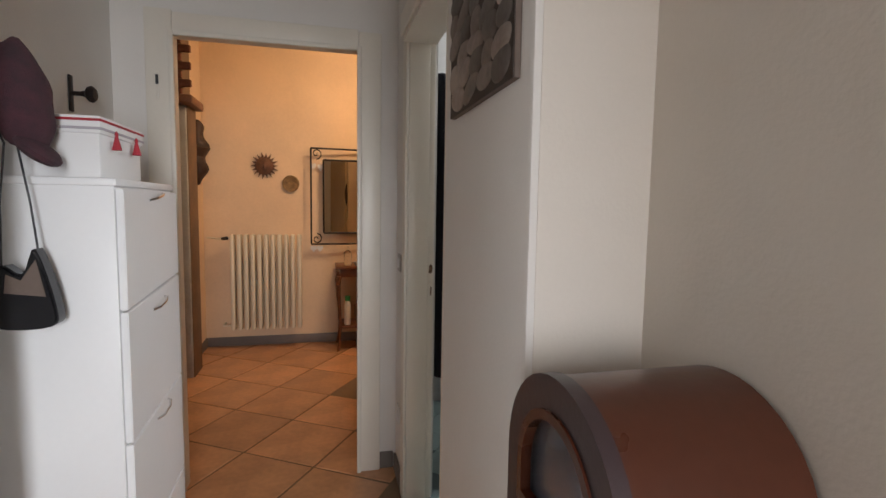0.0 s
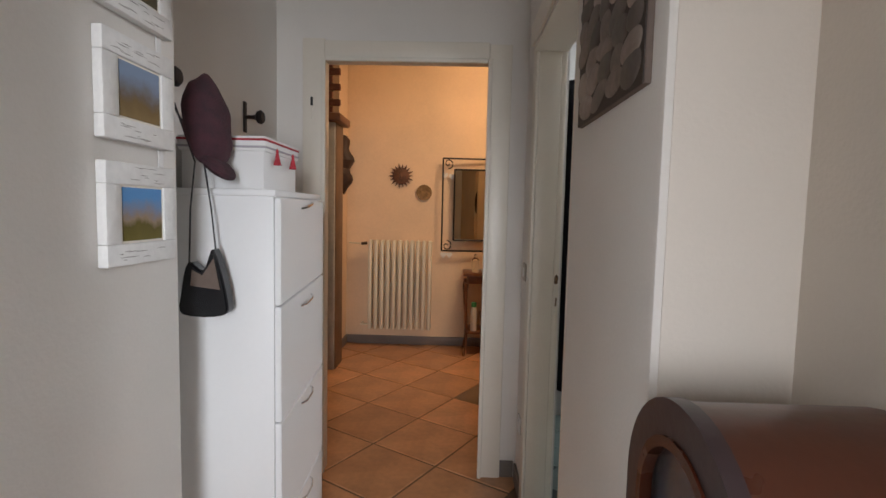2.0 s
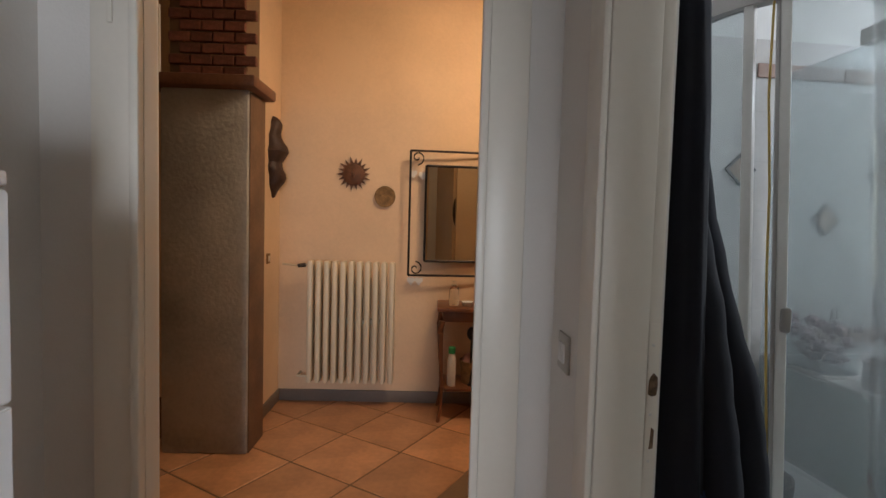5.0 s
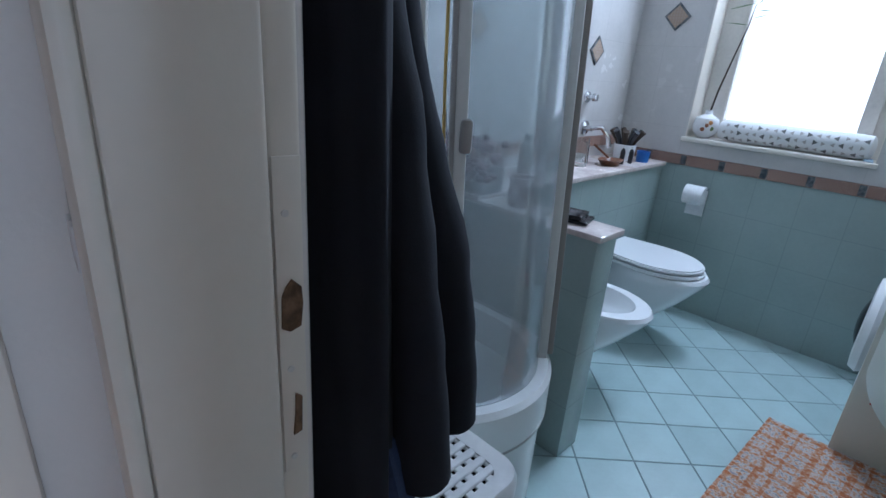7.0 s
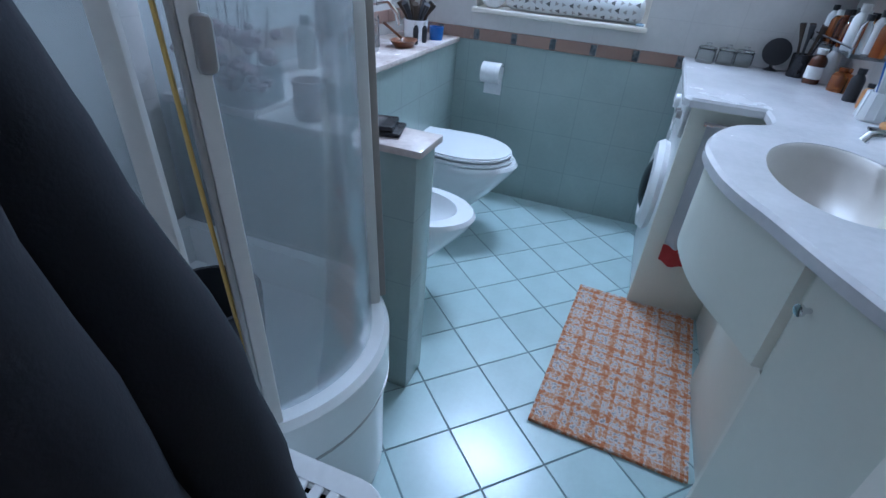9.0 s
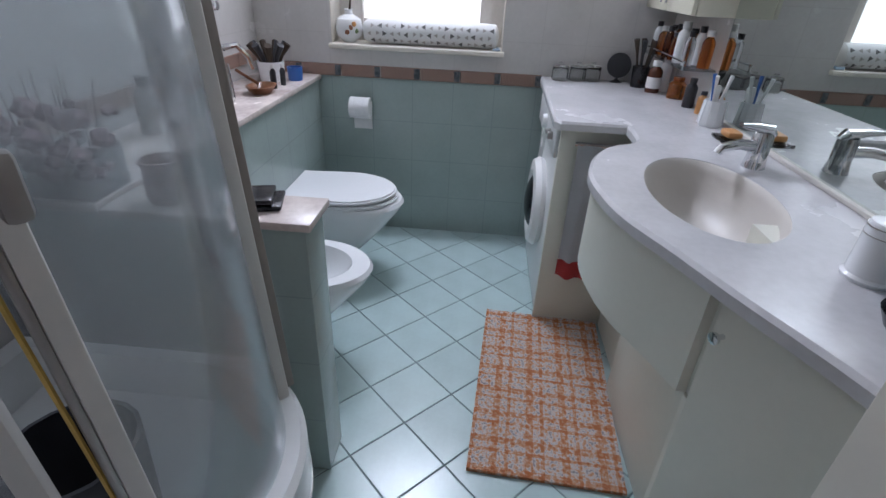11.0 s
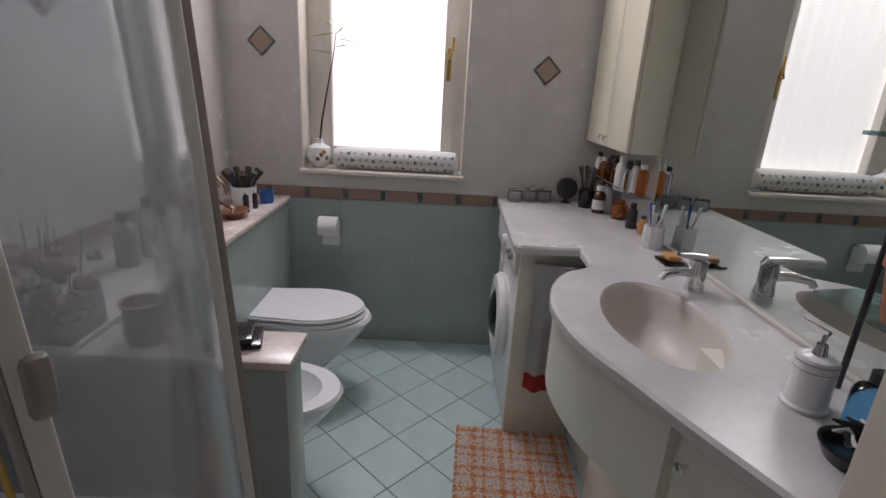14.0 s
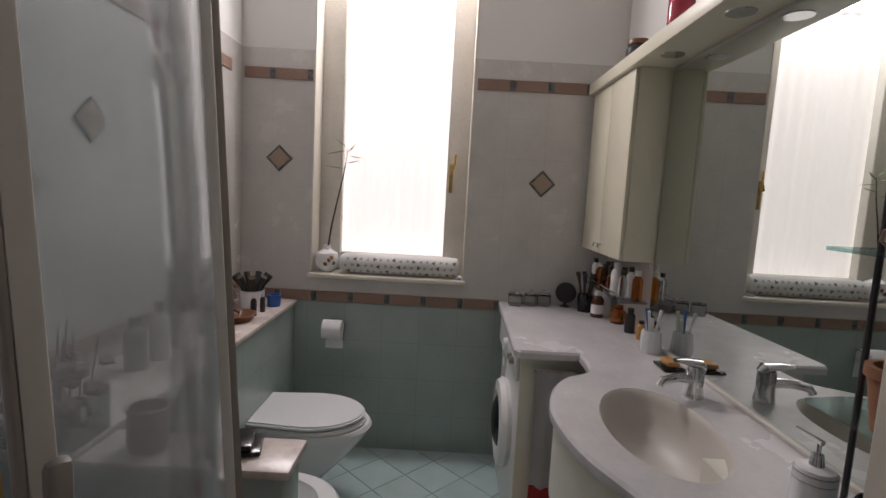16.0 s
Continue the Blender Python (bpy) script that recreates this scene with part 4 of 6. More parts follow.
# curtain with gentle folds; its own emission stands in for daylight behind it
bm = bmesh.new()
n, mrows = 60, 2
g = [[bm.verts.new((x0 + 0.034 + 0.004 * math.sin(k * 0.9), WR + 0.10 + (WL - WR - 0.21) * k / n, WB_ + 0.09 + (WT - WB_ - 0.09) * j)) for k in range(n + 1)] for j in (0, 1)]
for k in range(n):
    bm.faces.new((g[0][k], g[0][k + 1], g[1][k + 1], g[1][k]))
part("curtain", bm, CURTAIN, wn, "sheer white curtain, self-glowing in place of daylight")
part("outer_pane", box(x0 + 0.044, x0 + 0.047, WR + 0.07, WL - 0.07, WB_ + 0.05, WT), PANE, wn).visible_shadow = False

# borders of relief tiles
for nm, z0, segs in (("trim_lower", 0.834, ((2.66, 4.07),)), ("trim_upper", 2.003, ((2.25, WR - 0.005), (WL + 0.005, 4.07)))):
    t = thing(nm, "band of brown scroll-patterned border tiles", "border", BATH, kind="structure")
    for a, b in segs:
        y = a
        while y < b - 0.05:
            e = min(y + 0.2, b)
            pt = part("border_tile", box(XW - 0.008, XW - 0.0012, y + 0.001, e - 0.001, z0, z0 + 0.058, 0.002, 1), BORDER, t)
            part("corner_motif", box(XW - 0.0095, XW - 0.0082, y + 0.002, y + 0.03, z0 + 0.004, z0 + 0.054), BORDER_END, pt)
            y = e
t = thing("trim_left_wall", "band of brown scroll-patterned border tiles", "border", BATH, kind="structure")
for z0, xa in ((0.893, 2.3), (2.003, 2.0)):
    x = xa
    while x < XW - 0.2:
        part("border_tile", box(x + 0.001, x + 0.199, YL - 0.008, YL - 0.0012, z0, z0 + 0.058, 0.002, 1), BORDER, t)
        x += 0.2
for k, (p, rot) in enumerate((((XW - 0.003, 3.879, 1.596), 0), ((XW - 0.003, 2.476, 1.533), 0), ((3.30, YL - 0.003, 1.39), 90), ((2.62, YL - 0.003, 1.62), 90), ((2.36, YL - 0.003, 1.42), 90), ((1.95, YL - 0.003, 1.62), 90))):
    d = thing("accent_tile", "diamond accent tile with brown rosette", "tile", BATH @ pose(*p, 0, 0, rot) @ pose(0, 0, 0, 45, 0, 0), group="diamond accent tiles", kind="structure")
    part("border_rim", box(-0.004, 0.002, -0.050, 0.050, -0.050, 0.050, 0.001, 1), BORDER_END, d)
    part("rosette", box(-0.006, -0.0042, -0.040, 0.040, -0.040, 0.040, 0.001, 1), DIAMOND, d)

# ledge and low wall
lg = thing("ledge", "aqua tiled boxed ledge with rose marble top", "ledge", BATH, kind="structure")
part("front", box(2.247, XW - 0.001, 3.78, YL - 0.001, 0, 0.815), AQUA_WALL, lg)
part("marble_top", box(2.10, XW - 0.001, 3.765, YL - 0.001, 0.815, 0.838, 0.004), MARBLE, lg, "rose veined marble top")
lw = thing("low_wall", "aqua tiled low partition wall with marble cap", "partition", BATH, kind="structure")
part("body", box(2.118, 2.240, 3.305, YL - 0.002, 0, 0.806, 0.003), AQUA_WALL, lw)
part("cap", box(2.10, 2.25, 3.288, 3.762, 0.806, 0.826, 0.004), MARBLE, lw, "rose veined marble cap")

# ---- shower ----
sh = thing("shower_cabin", "round-fronted shower cabin with clear acrylic panels", "shower", BATH)
SX, SY, RX, RY = 1.76, 3.60, 0.335, 0.355
LEAN = 0.055


def arc(a0, a1, n, grow=0.0):
    return [(SX + (RX + grow) * math.cos(radians(a0 + (a1 - a0) * k / n)), SY + (RY + grow) * math.sin(radians(a0 + (a1 - a0) * k / n))) for k in range(n + 1)]


def wall_strip(pts, thick, z0, z1, bm=None):
    """A thin upright wall along plan points."""
    inner = [(SX + (x - SX) * (1 - thick / RX), SY + (y - SY) * (1 - thick / RY)) for x, y in pts]
    return prism(pts + inner[::-1], z0, z1, bm=bm)


def leaning(bm):
    """The old enclosure leans back towards the wall as it rises."""
    for v in bm.verts:
        if v.co.z > 0.46:
            v.co.y += LEAN * (v.co.z - 0.46) * min(1.0, (YL - v.co.y) / 0.5)
    return bm


foot = [(SX + RX, YL - 0.01)] + arc(0, -180, 40) + [(SX - RX, YL - 0.01)]
part("tray_skirt", prism([(x, y) for x, y in foot], 0, 0.33, 0.008), ACRYLIC, sh)
rim_out = [(SX + RX + 0.012, YL - 0.01)] + arc(0, -180, 40, 0.012) + [(SX - RX - 0.012, YL - 0.01)]
rim_in = [(SX + RX - 0.05, YL - 0.06)] + arc(0, -180, 40, -0.05) + [(SX - RX + 0.05, YL - 0.06)]
own = bmesh.new()
lay = [[own.verts.new((x, y, z)) for x, y in pl] for pl, z in ((rim_out, 0.325), (rim_out, 0.445), (foot, 0.46), (rim_in, 0.455), (rim_in, 0.30))]
for a, b in zip(lay, lay[1:]):
    for i in range(len(a)):
        j = (i + 1) % len(a)
        own.faces.new((a[i], a[j], b[j], b[i]))
own.faces.new(lay[-1])
part("tray_rim", own, ACRYLIC, sh)
part("rim_groove", wall_strip(arc(0, -180, 40, 0.0135), 0.004, 0.322, 0.330), PROFILE_DARK, sh)
Z0, Z1 = 0.46, 2.0
# darker than the ivory profiles: the post's backlit shade is in its colour
BACKLIT_POST = material("taupe_backlit_aluminium", (0.30, 0.265, 0.235), 0.4, var=0.06, bump=0)
part("curved_panel", leaning(wall_strip(arc(-46, -128, 26, -0.030), 0.004, Z0, Z1)), SHOWER_GLASS, sh, "clear curved acrylic sliding door").visible_shadow = False
part("curved_panel", leaning(wall_strip(arc(-145, -178, 12, -0.020), 0.004, Z0, Z1)), SHOWER_GLASS, sh).visible_shadow = False
part("side_panel", leaning(box(SX + RX - 0.02, SX + RX - 0.014, SY - 0.16, YL - 0.02, Z0, Z1)), SHOWER_GLASS, sh).visible_shadow = False
for a, w, mat in ((-43, 0.024, BACKLIT_POST), (-51, 0.006, PROFILE), (-129, 0.013, PROFILE), (-132, 0.006, PROFILE_DARK), (-144, 0.014, PROFILE)):
    px_, py_ = arc(a, a, 1, 0.008 if a == -43 else -0.016)[0]
    part("upright_profile", leaning(turned(box(-w, w, -0.014, 0.014, Z0 - 0.006, Z1 + 0.01, 0.005), pose(px_, py_, 0, 0, 0, a + 90))), mat, sh)
seal = [(*arc(g, g, 1, -0.012)[0], Z0 + (Z1 - Z0) * k / 6) for k, g in enumerate((-131, -133.5, -134.5, -135, -134.5, -135.5, -134))]
part("door_seal", leaning(tube(seal, 0.0035, 6)), material("yellowed_seal", (0.62, 0.42, 0.10), 0.5), sh, "yellowed door seal")
part("door_grip", turned(box(-0.013, 0.013, -0.012, 0.012, 1.09, 1.16, 0.009), pose(*arc(-131, -131, 1, 0.004)[0], 0, 0, 0, -38) @ pose(0, LEAN * 0.65, 0)), PROFILE_DARK, sh, "rounded grey grip")
part("top_rail", leaning(wall_strip(arc(0, -180, 40, 0.004), 0.04, Z1, Z1 + 0.05)), PROFILE_DARK, sh)
part("column_panel", box(1.44, 1.66, YL - 0.05, YL - 0.012, 0.46, 2.1, 0.01), ACRYLIC, sh)
part("rail_bar", tube([(1.58, YL - 0.10, 1.42), (1.58, YL - 0.10, 1.93)], 0.010), CHROME, sh, "chrome rail")
for z in (1.93, 1.42):
    part("rail_bracket", tube([(1.58, YL - 0.05, z), (1.58, YL - 0.12, z)], 0.018, 12), CHROME, sh)
part("hand_shower", tube([(1.58, YL - 0.14, 1.50), (1.56, YL - 0.17, 1.47), (1.52, YL - 0.2, 1.38)], [0.02, 0.02, 0.012]), CHROME, sh)
part("hose", tube([(1.58, YL - 0.13, 1.45), (1.60, YL - 0.17, 1.2), (1.58, YL - 0.18, 0.95), (1.54, YL - 0.12, 0.88), (1.54, YL - 0.06, 1.02)], 0.007), CHROME, sh)
part("mixer", turned(lathe([(0.05, 0), (0.048, 0.015), (0.025, 0.02), (0.022, 0.05), (0, 0.052)], 18), pose(1.54, YL - 0.05, 1.06, 90)), CHROME, sh, "round chrome mixer")
solid("laundry_tub", lathe([(0.0, 0.0), (0.095, 0.0), (0.11, 0.27), (0.102, 0.27), (0.09, 0.012), (0, 0.01)], 20, (1.70, 3.60, 0.303)), DARK, "black plastic tub standing in shower tray", "tub", BATH)
own = bmesh.new()
bmesh.ops.create_icosphere(own, subdivisions=4, radius=1)
for v in own.verts:
    c = v.co.copy()
    k = 1 + 0.28 * noise.noise(c * 1.7) + 0.12 * noise.noise(c * 4.5) + 0.05 * noise.noise(c * 10)
    v.co = Vector((1.53 + 0.095 * c.x * k, 3.66 + 0.16 * c.y * k, max(0.302, 0.40 + 0.125 * c.z * k)))
solid("laundry_bag", own, material("crumpled_white_cotton", (0.55, 0.56, 0.57), 0.9, var=0.15, scale=9, grain=200, bump=0.4), "crumpled pale laundry bag lying in shower tray", "laundry bag", BATH, smooth=60)

# ---- sanitary ware ----


def pan(name, label, cx, y_back, length, width, z_rim, seat):
    t = thing(name, label, name, at(BATH, cx, y_back, 0))
    def ring(w, l, y_off):
        out = []
        for k in range(32):
            a = 2 * math.pi * k / 32
            x = math.cos(a) * w / 2
            s = math.sin(a)
            y = -l / 2 + s * l / 2
            if s > 0.2:
                x *= 0.96
            out.append((x, y + y_off))
        return out
    own = bmesh.new()
    prof = ((0.10, 0.50, 0.50), (0.14, 0.66, 0.62), (0.24, 0.84, 0.80), (z_rim - 0.05, 0.97, 0.96), (z_rim - 0.015, 1.0, 1.0), (z_rim, 0.97, 0.98))
    lay = [[own.verts.new((x, y, z)) for x, y in ring(width * fw, length * fl, 0.0)] for z, fw, fl in prof]
    inner = [[own.verts.new((x, y - 0.05 * length, z)) for x, y in ring(width * fw, length * fl, -0.0)] for z, fw, fl in ((z_rim - 0.002, 0.78, 0.80), (z_rim - 0.05, 0.70, 0.74), (z_rim - 0.11, 0.45, 0.5), (z_rim - 0.13, 0.1, 0.3))]
    seq = lay + inner
    for a, b in zip(seq, seq[1:]):
        for i in range(32):
            own.faces.new((a[i], a[(i + 1) % 32], b[(i + 1) % 32], b[i]))
    own.faces.new(lay[0][::-1])
    own.faces.new(seq[-1])
    part("bowl", own, CERAMIC, t, smooth=50)
    if seat:
        lid = [(-0.165, 0.0)] + [(0.187 * math.cos(a), -0.24 + 0.245 * math.sin(a)) for a in [math.pi + math.pi * k / 24 for k in range(25)]] + [(0.165, 0.0)]
        part("seat", prism([(x * 1.02, y * 1.02) for x, y in lid], z_rim + 0.002, z_rim + 0.020, 0.006), CERAMIC, t)
        part("lid", prism(lid, z_rim + 0.024, z_rim + 0.046, 0.008), CERAMIC, t, "closed white lid")
        for x in (-0.08, 0.08):
            part("hinge", tube([(x - 0.02, -0.005, z_rim + 0.03), (x + 0.02, -0.005, z_rim + 0.03)], 0.012), CHROME, t)
    else:
        part("tap", tube([(0, -0.06, z_rim), (0, -0.06, z_rim + 0.08), (0, -0.10, z_rim + 0.10), (0, -0.15, z_rim + 0.08)], 0.013), CHROME, t, "chrome bidet tap")
    return t


pan("toilet", "white wall-hung toilet with closed lid", 3.25, 3.785, 0.52, 0.38, 0.395, True)
pan("bidet", "white wall-hung bidet beside low wall", 2.66, 3.785, 0.50, 0.36, 0.385, False)
th = thing("toilet_roll_holder", "white toilet paper roll on wall holder", "toilet roll", at(BATH, XW, 3.555, 0.695))
part("holder", tube([(0, -0.05, 0.035), (-0.05, -0.05, 0.035), (-0.05, 0.06, 0.035)], 0.004, 6), CHROME, th)
part("roll", turned(lathe([(0.018, -0.05), (0.052, -0.05), (0.052, 0.05), (0.018, 0.05)], 22), pose(-0.062, 0, 0.0, 90)), PAPER, th)
part("loose_sheet", box(-0.012, -0.009, -0.048, 0.048, -0.12, 0.0), PAPER, th)

# ---- washing machine ----
CT = 0.888
wm = thing("washing_machine", "white front-loading washing machine under counter", "washing machine", at(BATH, 2.985, 2.12, 0))
part("cabinet", box(0, 0.60, 0, 0.525, 0.015, 0.85, 0.012), MACHINE, wm)
part("control_panel", box(0.004, 0.596, 0.525, 0.545, 0.72, 0.845, 0.008), WHITE_PL, wm)
for x, r in ((0.08, 0.016), (0.14, 0.012), (0.30, 0.030)):
    part("knob", turned(lathe([(r, 0), (r * 0.9, 0.018), (0, 0.02)], 16), pose(x, 0.545, 0.785, -90)), PROFILE_DARK if r < 0.02 else MACHINE, wm)
dr = part("door", turned(lathe([(0.12, 0.0), (0.19, 0.0), (0.20, 0.02), (0.185, 0.045), (0.14, 0.05), (0.125, 0.035)], 36), pose(0.30, 0.525, 0.42, -90)), MACHINE, wm, "round porthole door")
part("window", turned(ball((0, 0, 0.0), 0.128, 0.128, 0.05, 24), pose(0.30, 0.545, 0.42, -90)), BLACK, dr, "dark glass porthole")
for x in (0.05, 0.55):
    part("foot", lathe([(0, 0), (0.022, 0), (0.022, 0.016), (0, 0.016)], 12, (x, 0.48, 0)), DARK, wm)
part("side_board", box(-0.028, -0.006, 0.24, 0.53, 0, 0.845, 0.003), CREAM, wm, "cream side board")
tw = thing("hand_towel", "grey hand towel with red band hanging on rail", "towel", at(BATH, 2.915, 2.40, 0))


def cloth(x0, x1, z0, z1, y, amp, n=16, rows=10, thick=0.008, seed=0):
    own = bmesh.new()
    front = []
    for j in range(rows + 1):
        z = z0 + (z1 - z0) * j / rows
        front.append([(x0 + (x1 - x0) * k / n, y + amp * math.sin(k * 1.1 + seed + 0.8 * j / rows) * (1 - 0.5 * j / rows), z + 0.006 * math.sin(k * 0.9 + seed) * (j == 0)) for k in range(n + 1)])
    a = [[own.verts.new(p) for p in r] for r in front]
    b = [[own.verts.new((p[0], p[1] - thick, p[2])) for p in r] for r in front]
    for j in range(rows):
        for k in range(n):
            own.faces.new((a[j][k], a[j][k + 1], a[j + 1][k + 1], a[j + 1][k]))
            own.faces.new((b[j][k + 1], b[j][k], b[j + 1][k], b[j + 1][k + 1]))
    for j in range(rows):
        own.faces.new((a[j][0], a[j + 1][0], b[j + 1][0], b[j][0]))
        own.faces.new((a[j][n], b[j][n], b[j + 1][n], a[j + 1][n]))
    for k in range(n):
        own.faces.new((a[0][k], b[0][k], b[0][k + 1], a[0][k + 1]))
        own.faces.new((a[rows][k], a[rows][k + 1], b[rows][k + 1], b[rows][k]))
    return own


TM = pose(0, 0, 0, 0, 0, 82)
part("cloth", turned(cloth(-0.02, 0.19, 0.33, 0.80, 0.03, 0.008), TM), TOWEL, tw)
part("band", turned(cloth(-0.022, 0.192, 0.255, 0.33, 0.031, 0.009, rows=3), TM), TOWEL_RED, tw, "red towelling band")
part("rail", turned(tube([(-0.04, 0.02, 0.80), (0.20, 0.02, 0.80)], 0.008), TM), CHROME, tw)
part("loop", turned(tube([(-0.03, 0.025, 0.80), (-0.04, 0.05, 0.79), (-0.03, 0.055, 0.74)], 0.012), TM), TOWEL, tw)

# ---- vanity ----
front = smooth_curve([(2.87, 2.45), (2.70, 2.465), (2.62, 2.565), (2.52, 2.625), (2.38, 2.66), (2.25, 2.655), (2.13, 2.63), (2.0, 2.575), (1.86, 2.52), (1.70, 2.45), (1.58, 2.41)], 5)
outline = [(XW - 0.002, YR + 0.002), (XW - 0.002, 2.665), (2.90, 2.69), (2.872, 2.67)] + front + [(1.56, 2.39), (1.56, YR + 0.002)]
BC, BRX, BRY, BROT = (2.30, 2.395), 0.255, 0.145, -6.0


def ell(sc, n=48):
    c, s = math.cos(radians(BROT)), math.sin(radians(BROT))
    return [(BC[0] + sc * (BRX * math.cos(a) * c - BRY * math.sin(a) * s), BC[1] + sc * (BRX * math.cos(a) * s + BRY * math.sin(a) * c)) for a in [2 * math.pi * k / n for k in range(n)]]


def slab_with_hole(poly, hole, z0, z1, round_=0.008):
    own = bmesh.new()
    c = [Vector(p) for p in poly]
    n = len(c)
    area2 = sum(c[i].x * c[(i + 1) % n].y - c[(i + 1) % n].x * c[i].y for i in range(n))
    ins = []
    for i in range(n):
        e1, e2 = (c[i] - c[i - 1]).normalized(), (c[(i + 1) % n] - c[i]).normalized()
        d = Vector((-(e1 + e2).y, (e1 + e2).x))
        d = d.normalized() if d.length > 1e-6 else Vector((0, 0))
        ins.append(c[i] + d * (round_ if area2 > 0 else -round_))
    side = [own.verts.new((x, y, z1 - round_)) for x, y in poly]
    vo = [own.verts.new((x, y, z1)) for x, y in ins]
    vh = [own.verts.new((x, y, z1)) for x, y in hole]
    eo = [own.edges.new((vo[i], vo[(i + 1) % len(vo)])) for i in range(len(vo))]
    eh = [own.edges.new((vh[i], vh[(i + 1) % len(vh)])) for i in range(len(vh))]
    bmesh.ops.triangle_fill(own, use_beauty=True, use_dissolve=False, edges=eo + eh)
    lo = [own.verts.new((x, y, z0)) for x, y in poly]
    lh = [own.verts.new((x, y, z0)) for x, y in hole]
    for a, b in ((vo, side), (side, lo), (vh, lh)):
        for i in range(len(a)):
            j = (i + 1) % len(a)
            own.faces.new((a[i], a[j], b[j], b[i]))
    return own


vt = thing("vanity_counter", "grey-white stone vanity counter with inset oval basin", "counter", BATH)
part("worktop", slab_with_hole(outline, ell(1.0), CT - 0.030, CT), COUNTER, vt, smooth=25)
own = bmesh.new()
lay = [[own.verts.new((x, y, z)) for x, y in ell(s)] for s, z in ((1.004, CT - 0.001), (0.965, CT - 0.006), (0.93, CT - 0.03), (0.84, CT - 0.08), (0.62, CT - 0.125), (0.30, CT - 0.145), (0.10, CT - 0.148))]
for a, b in zip(lay, lay[1:]):
    for i in range(48):
        own.faces.new((a[i], a[(i + 1) % 48], b[(i + 1) % 48], b[i]))
own.faces.new(lay[-1][::-1])
bs_ = part("basin", own, BASIN, vt, "cream oval basin", smooth=60)
part("drain", lathe([(0, 0.002), (0.02, 0.002), (0.024, 0), (0, 0)], 18, (BC[0], BC[1], CT - 0.147)), CHROME, bs_, "chrome drain")
va = thing("vanity_cabinet", "cream curved vanity base cabinet with doors", "cabinet", BATH)
ap = [(x, y - 0.016) for x, y in front if 1.89 < x < 2.71]
part("curved_apron", prism(ap + [(x, y - 0.02) for x, y in ap[::-1]], 0.635, CT - 0.031), CREAM, va)
part("apron_underside", prism(ap + [(ap[-1][0], 2.36), (ap[0][0], 2.36)], 0.623, 0.635), CREAM, va)
part("apron_end", box(1.895, 1.925, 2.36, 2.508, 0.623, CT - 0.032, 0.002), CREAM, va)
part("recessed_panel", box(2.56, 2.95, 2.345, 2.368, 0.0, CT - 0.031, 0.002), CREAM, va)
part("recessed_panel", box(1.93, 2.557, 2.39, 2.412, 0.0, 0.622, 0.002), CREAM, va)
part("carcass", box(1.565, 2.21, YR + 0.003, 2.33, 0.06, CT - 0.032), CREAM, va)
p0, p1 = Vector((1.90, 2.512)), Vector((1.56, 2.38))
dv = (p1 - p0)
nv = Vector((-dv.y, dv.x)).normalized()
def leaf(t0, t1):
    a, b = p0 + dv * t0, p0 + dv * t1
    return prism([tuple(a), tuple(b), tuple(b + nv * 0.02), tuple(a + nv * 0.02)], 0.045, CT - 0.036, 0.002)
for t0, t1 in ((0.0, 0.70), (0.71, 1.0)):
    dd = part("door", leaf(t0, t1), CREAM, va)
    k = p0 + dv * (t0 + 0.06) - nv * 0.0
    part("knob", turned(lathe([(0.005, 0), (0.005, 0.012), (0.011, 0.016), (0.011, 0.022), (0, 0.024)], 12), pose(k.x, k.y, 0.79) @ pose(0, 0, 0, -90, 0, math.degrees(math.atan2(dv.y, dv.x)) - 180)), CHROME, dd, "small chrome knob")
part("side_return", prism([(1.90, 2.512), (1.915, 2.512), (1.975, 2.413), (1.965, 2.395)], 0.0, 0.622), CREAM, va)
# mirror, wall cabinet and cornice
mi = thing("wall_mirror", "large frameless mirror above vanity counter", "mirror", BATH)
part("glass", box(1.40, 3.128, YR + 0.003, YR + 0.009, CT + 0.004, 1.985), MIRROR, mi)
part("foot_strip", box(1.565, XW - 0.01, YR + 0.003, YR + 0.022, CT + 0.0005, CT + 0.012, 0.003), BASIN, mi)
wc = thing("wall_cabinet", "cream wall cabinet with two doors beside mirror", "cabinet", at(BATH, 3.135, YR + 0.002, 1.212))
part("carcass", box(0, 0.565, 0, 0.135, 0, 0.79, 0.002), CABINET_CREAM, wc)
for x, kx in ((0.002, 0.25), (0.285, 0.315)):
    dd = part("door", box(x, x + 0.279, 0.137, 0.153, 0.002, 0.785, 0.003), CABINET_CREAM, wc)
    part("handle", tube([(kx, 0.153, 0.045), (kx, 0.168, 0.05), (kx, 0.170, 0.03)], 0.004, 6), CHROME, dd, "tiny chrome handle")
cn = thing("light_cornice", "cream light shelf with recessed spotlights over mirror", "light fitting", at(BATH, 1.40, YR + 0.002, 2.002))
part("board", box(0, 2.335, 0, 0.175, 0, 0.055, 0.004), CABINET_CREAM, cn)
for x in (0.30, 0.72, 1.14, 1.56):
    s = part("spotlight", lathe([(0.028, -0.003), (0.040, -0.003), (0.042, 0.0), (0.03, 0.002), (0.028, 0.002)], 22, (x, 0.088, 0)), CHROME, cn, "chrome spotlight ring")
    part("lamp_face", lathe([(0, 0.0), (0.028, 0.0), (0.028, -0.001), (0, -0.001)], 18, (x, 0.088, 0)), WHITE_PL, s)
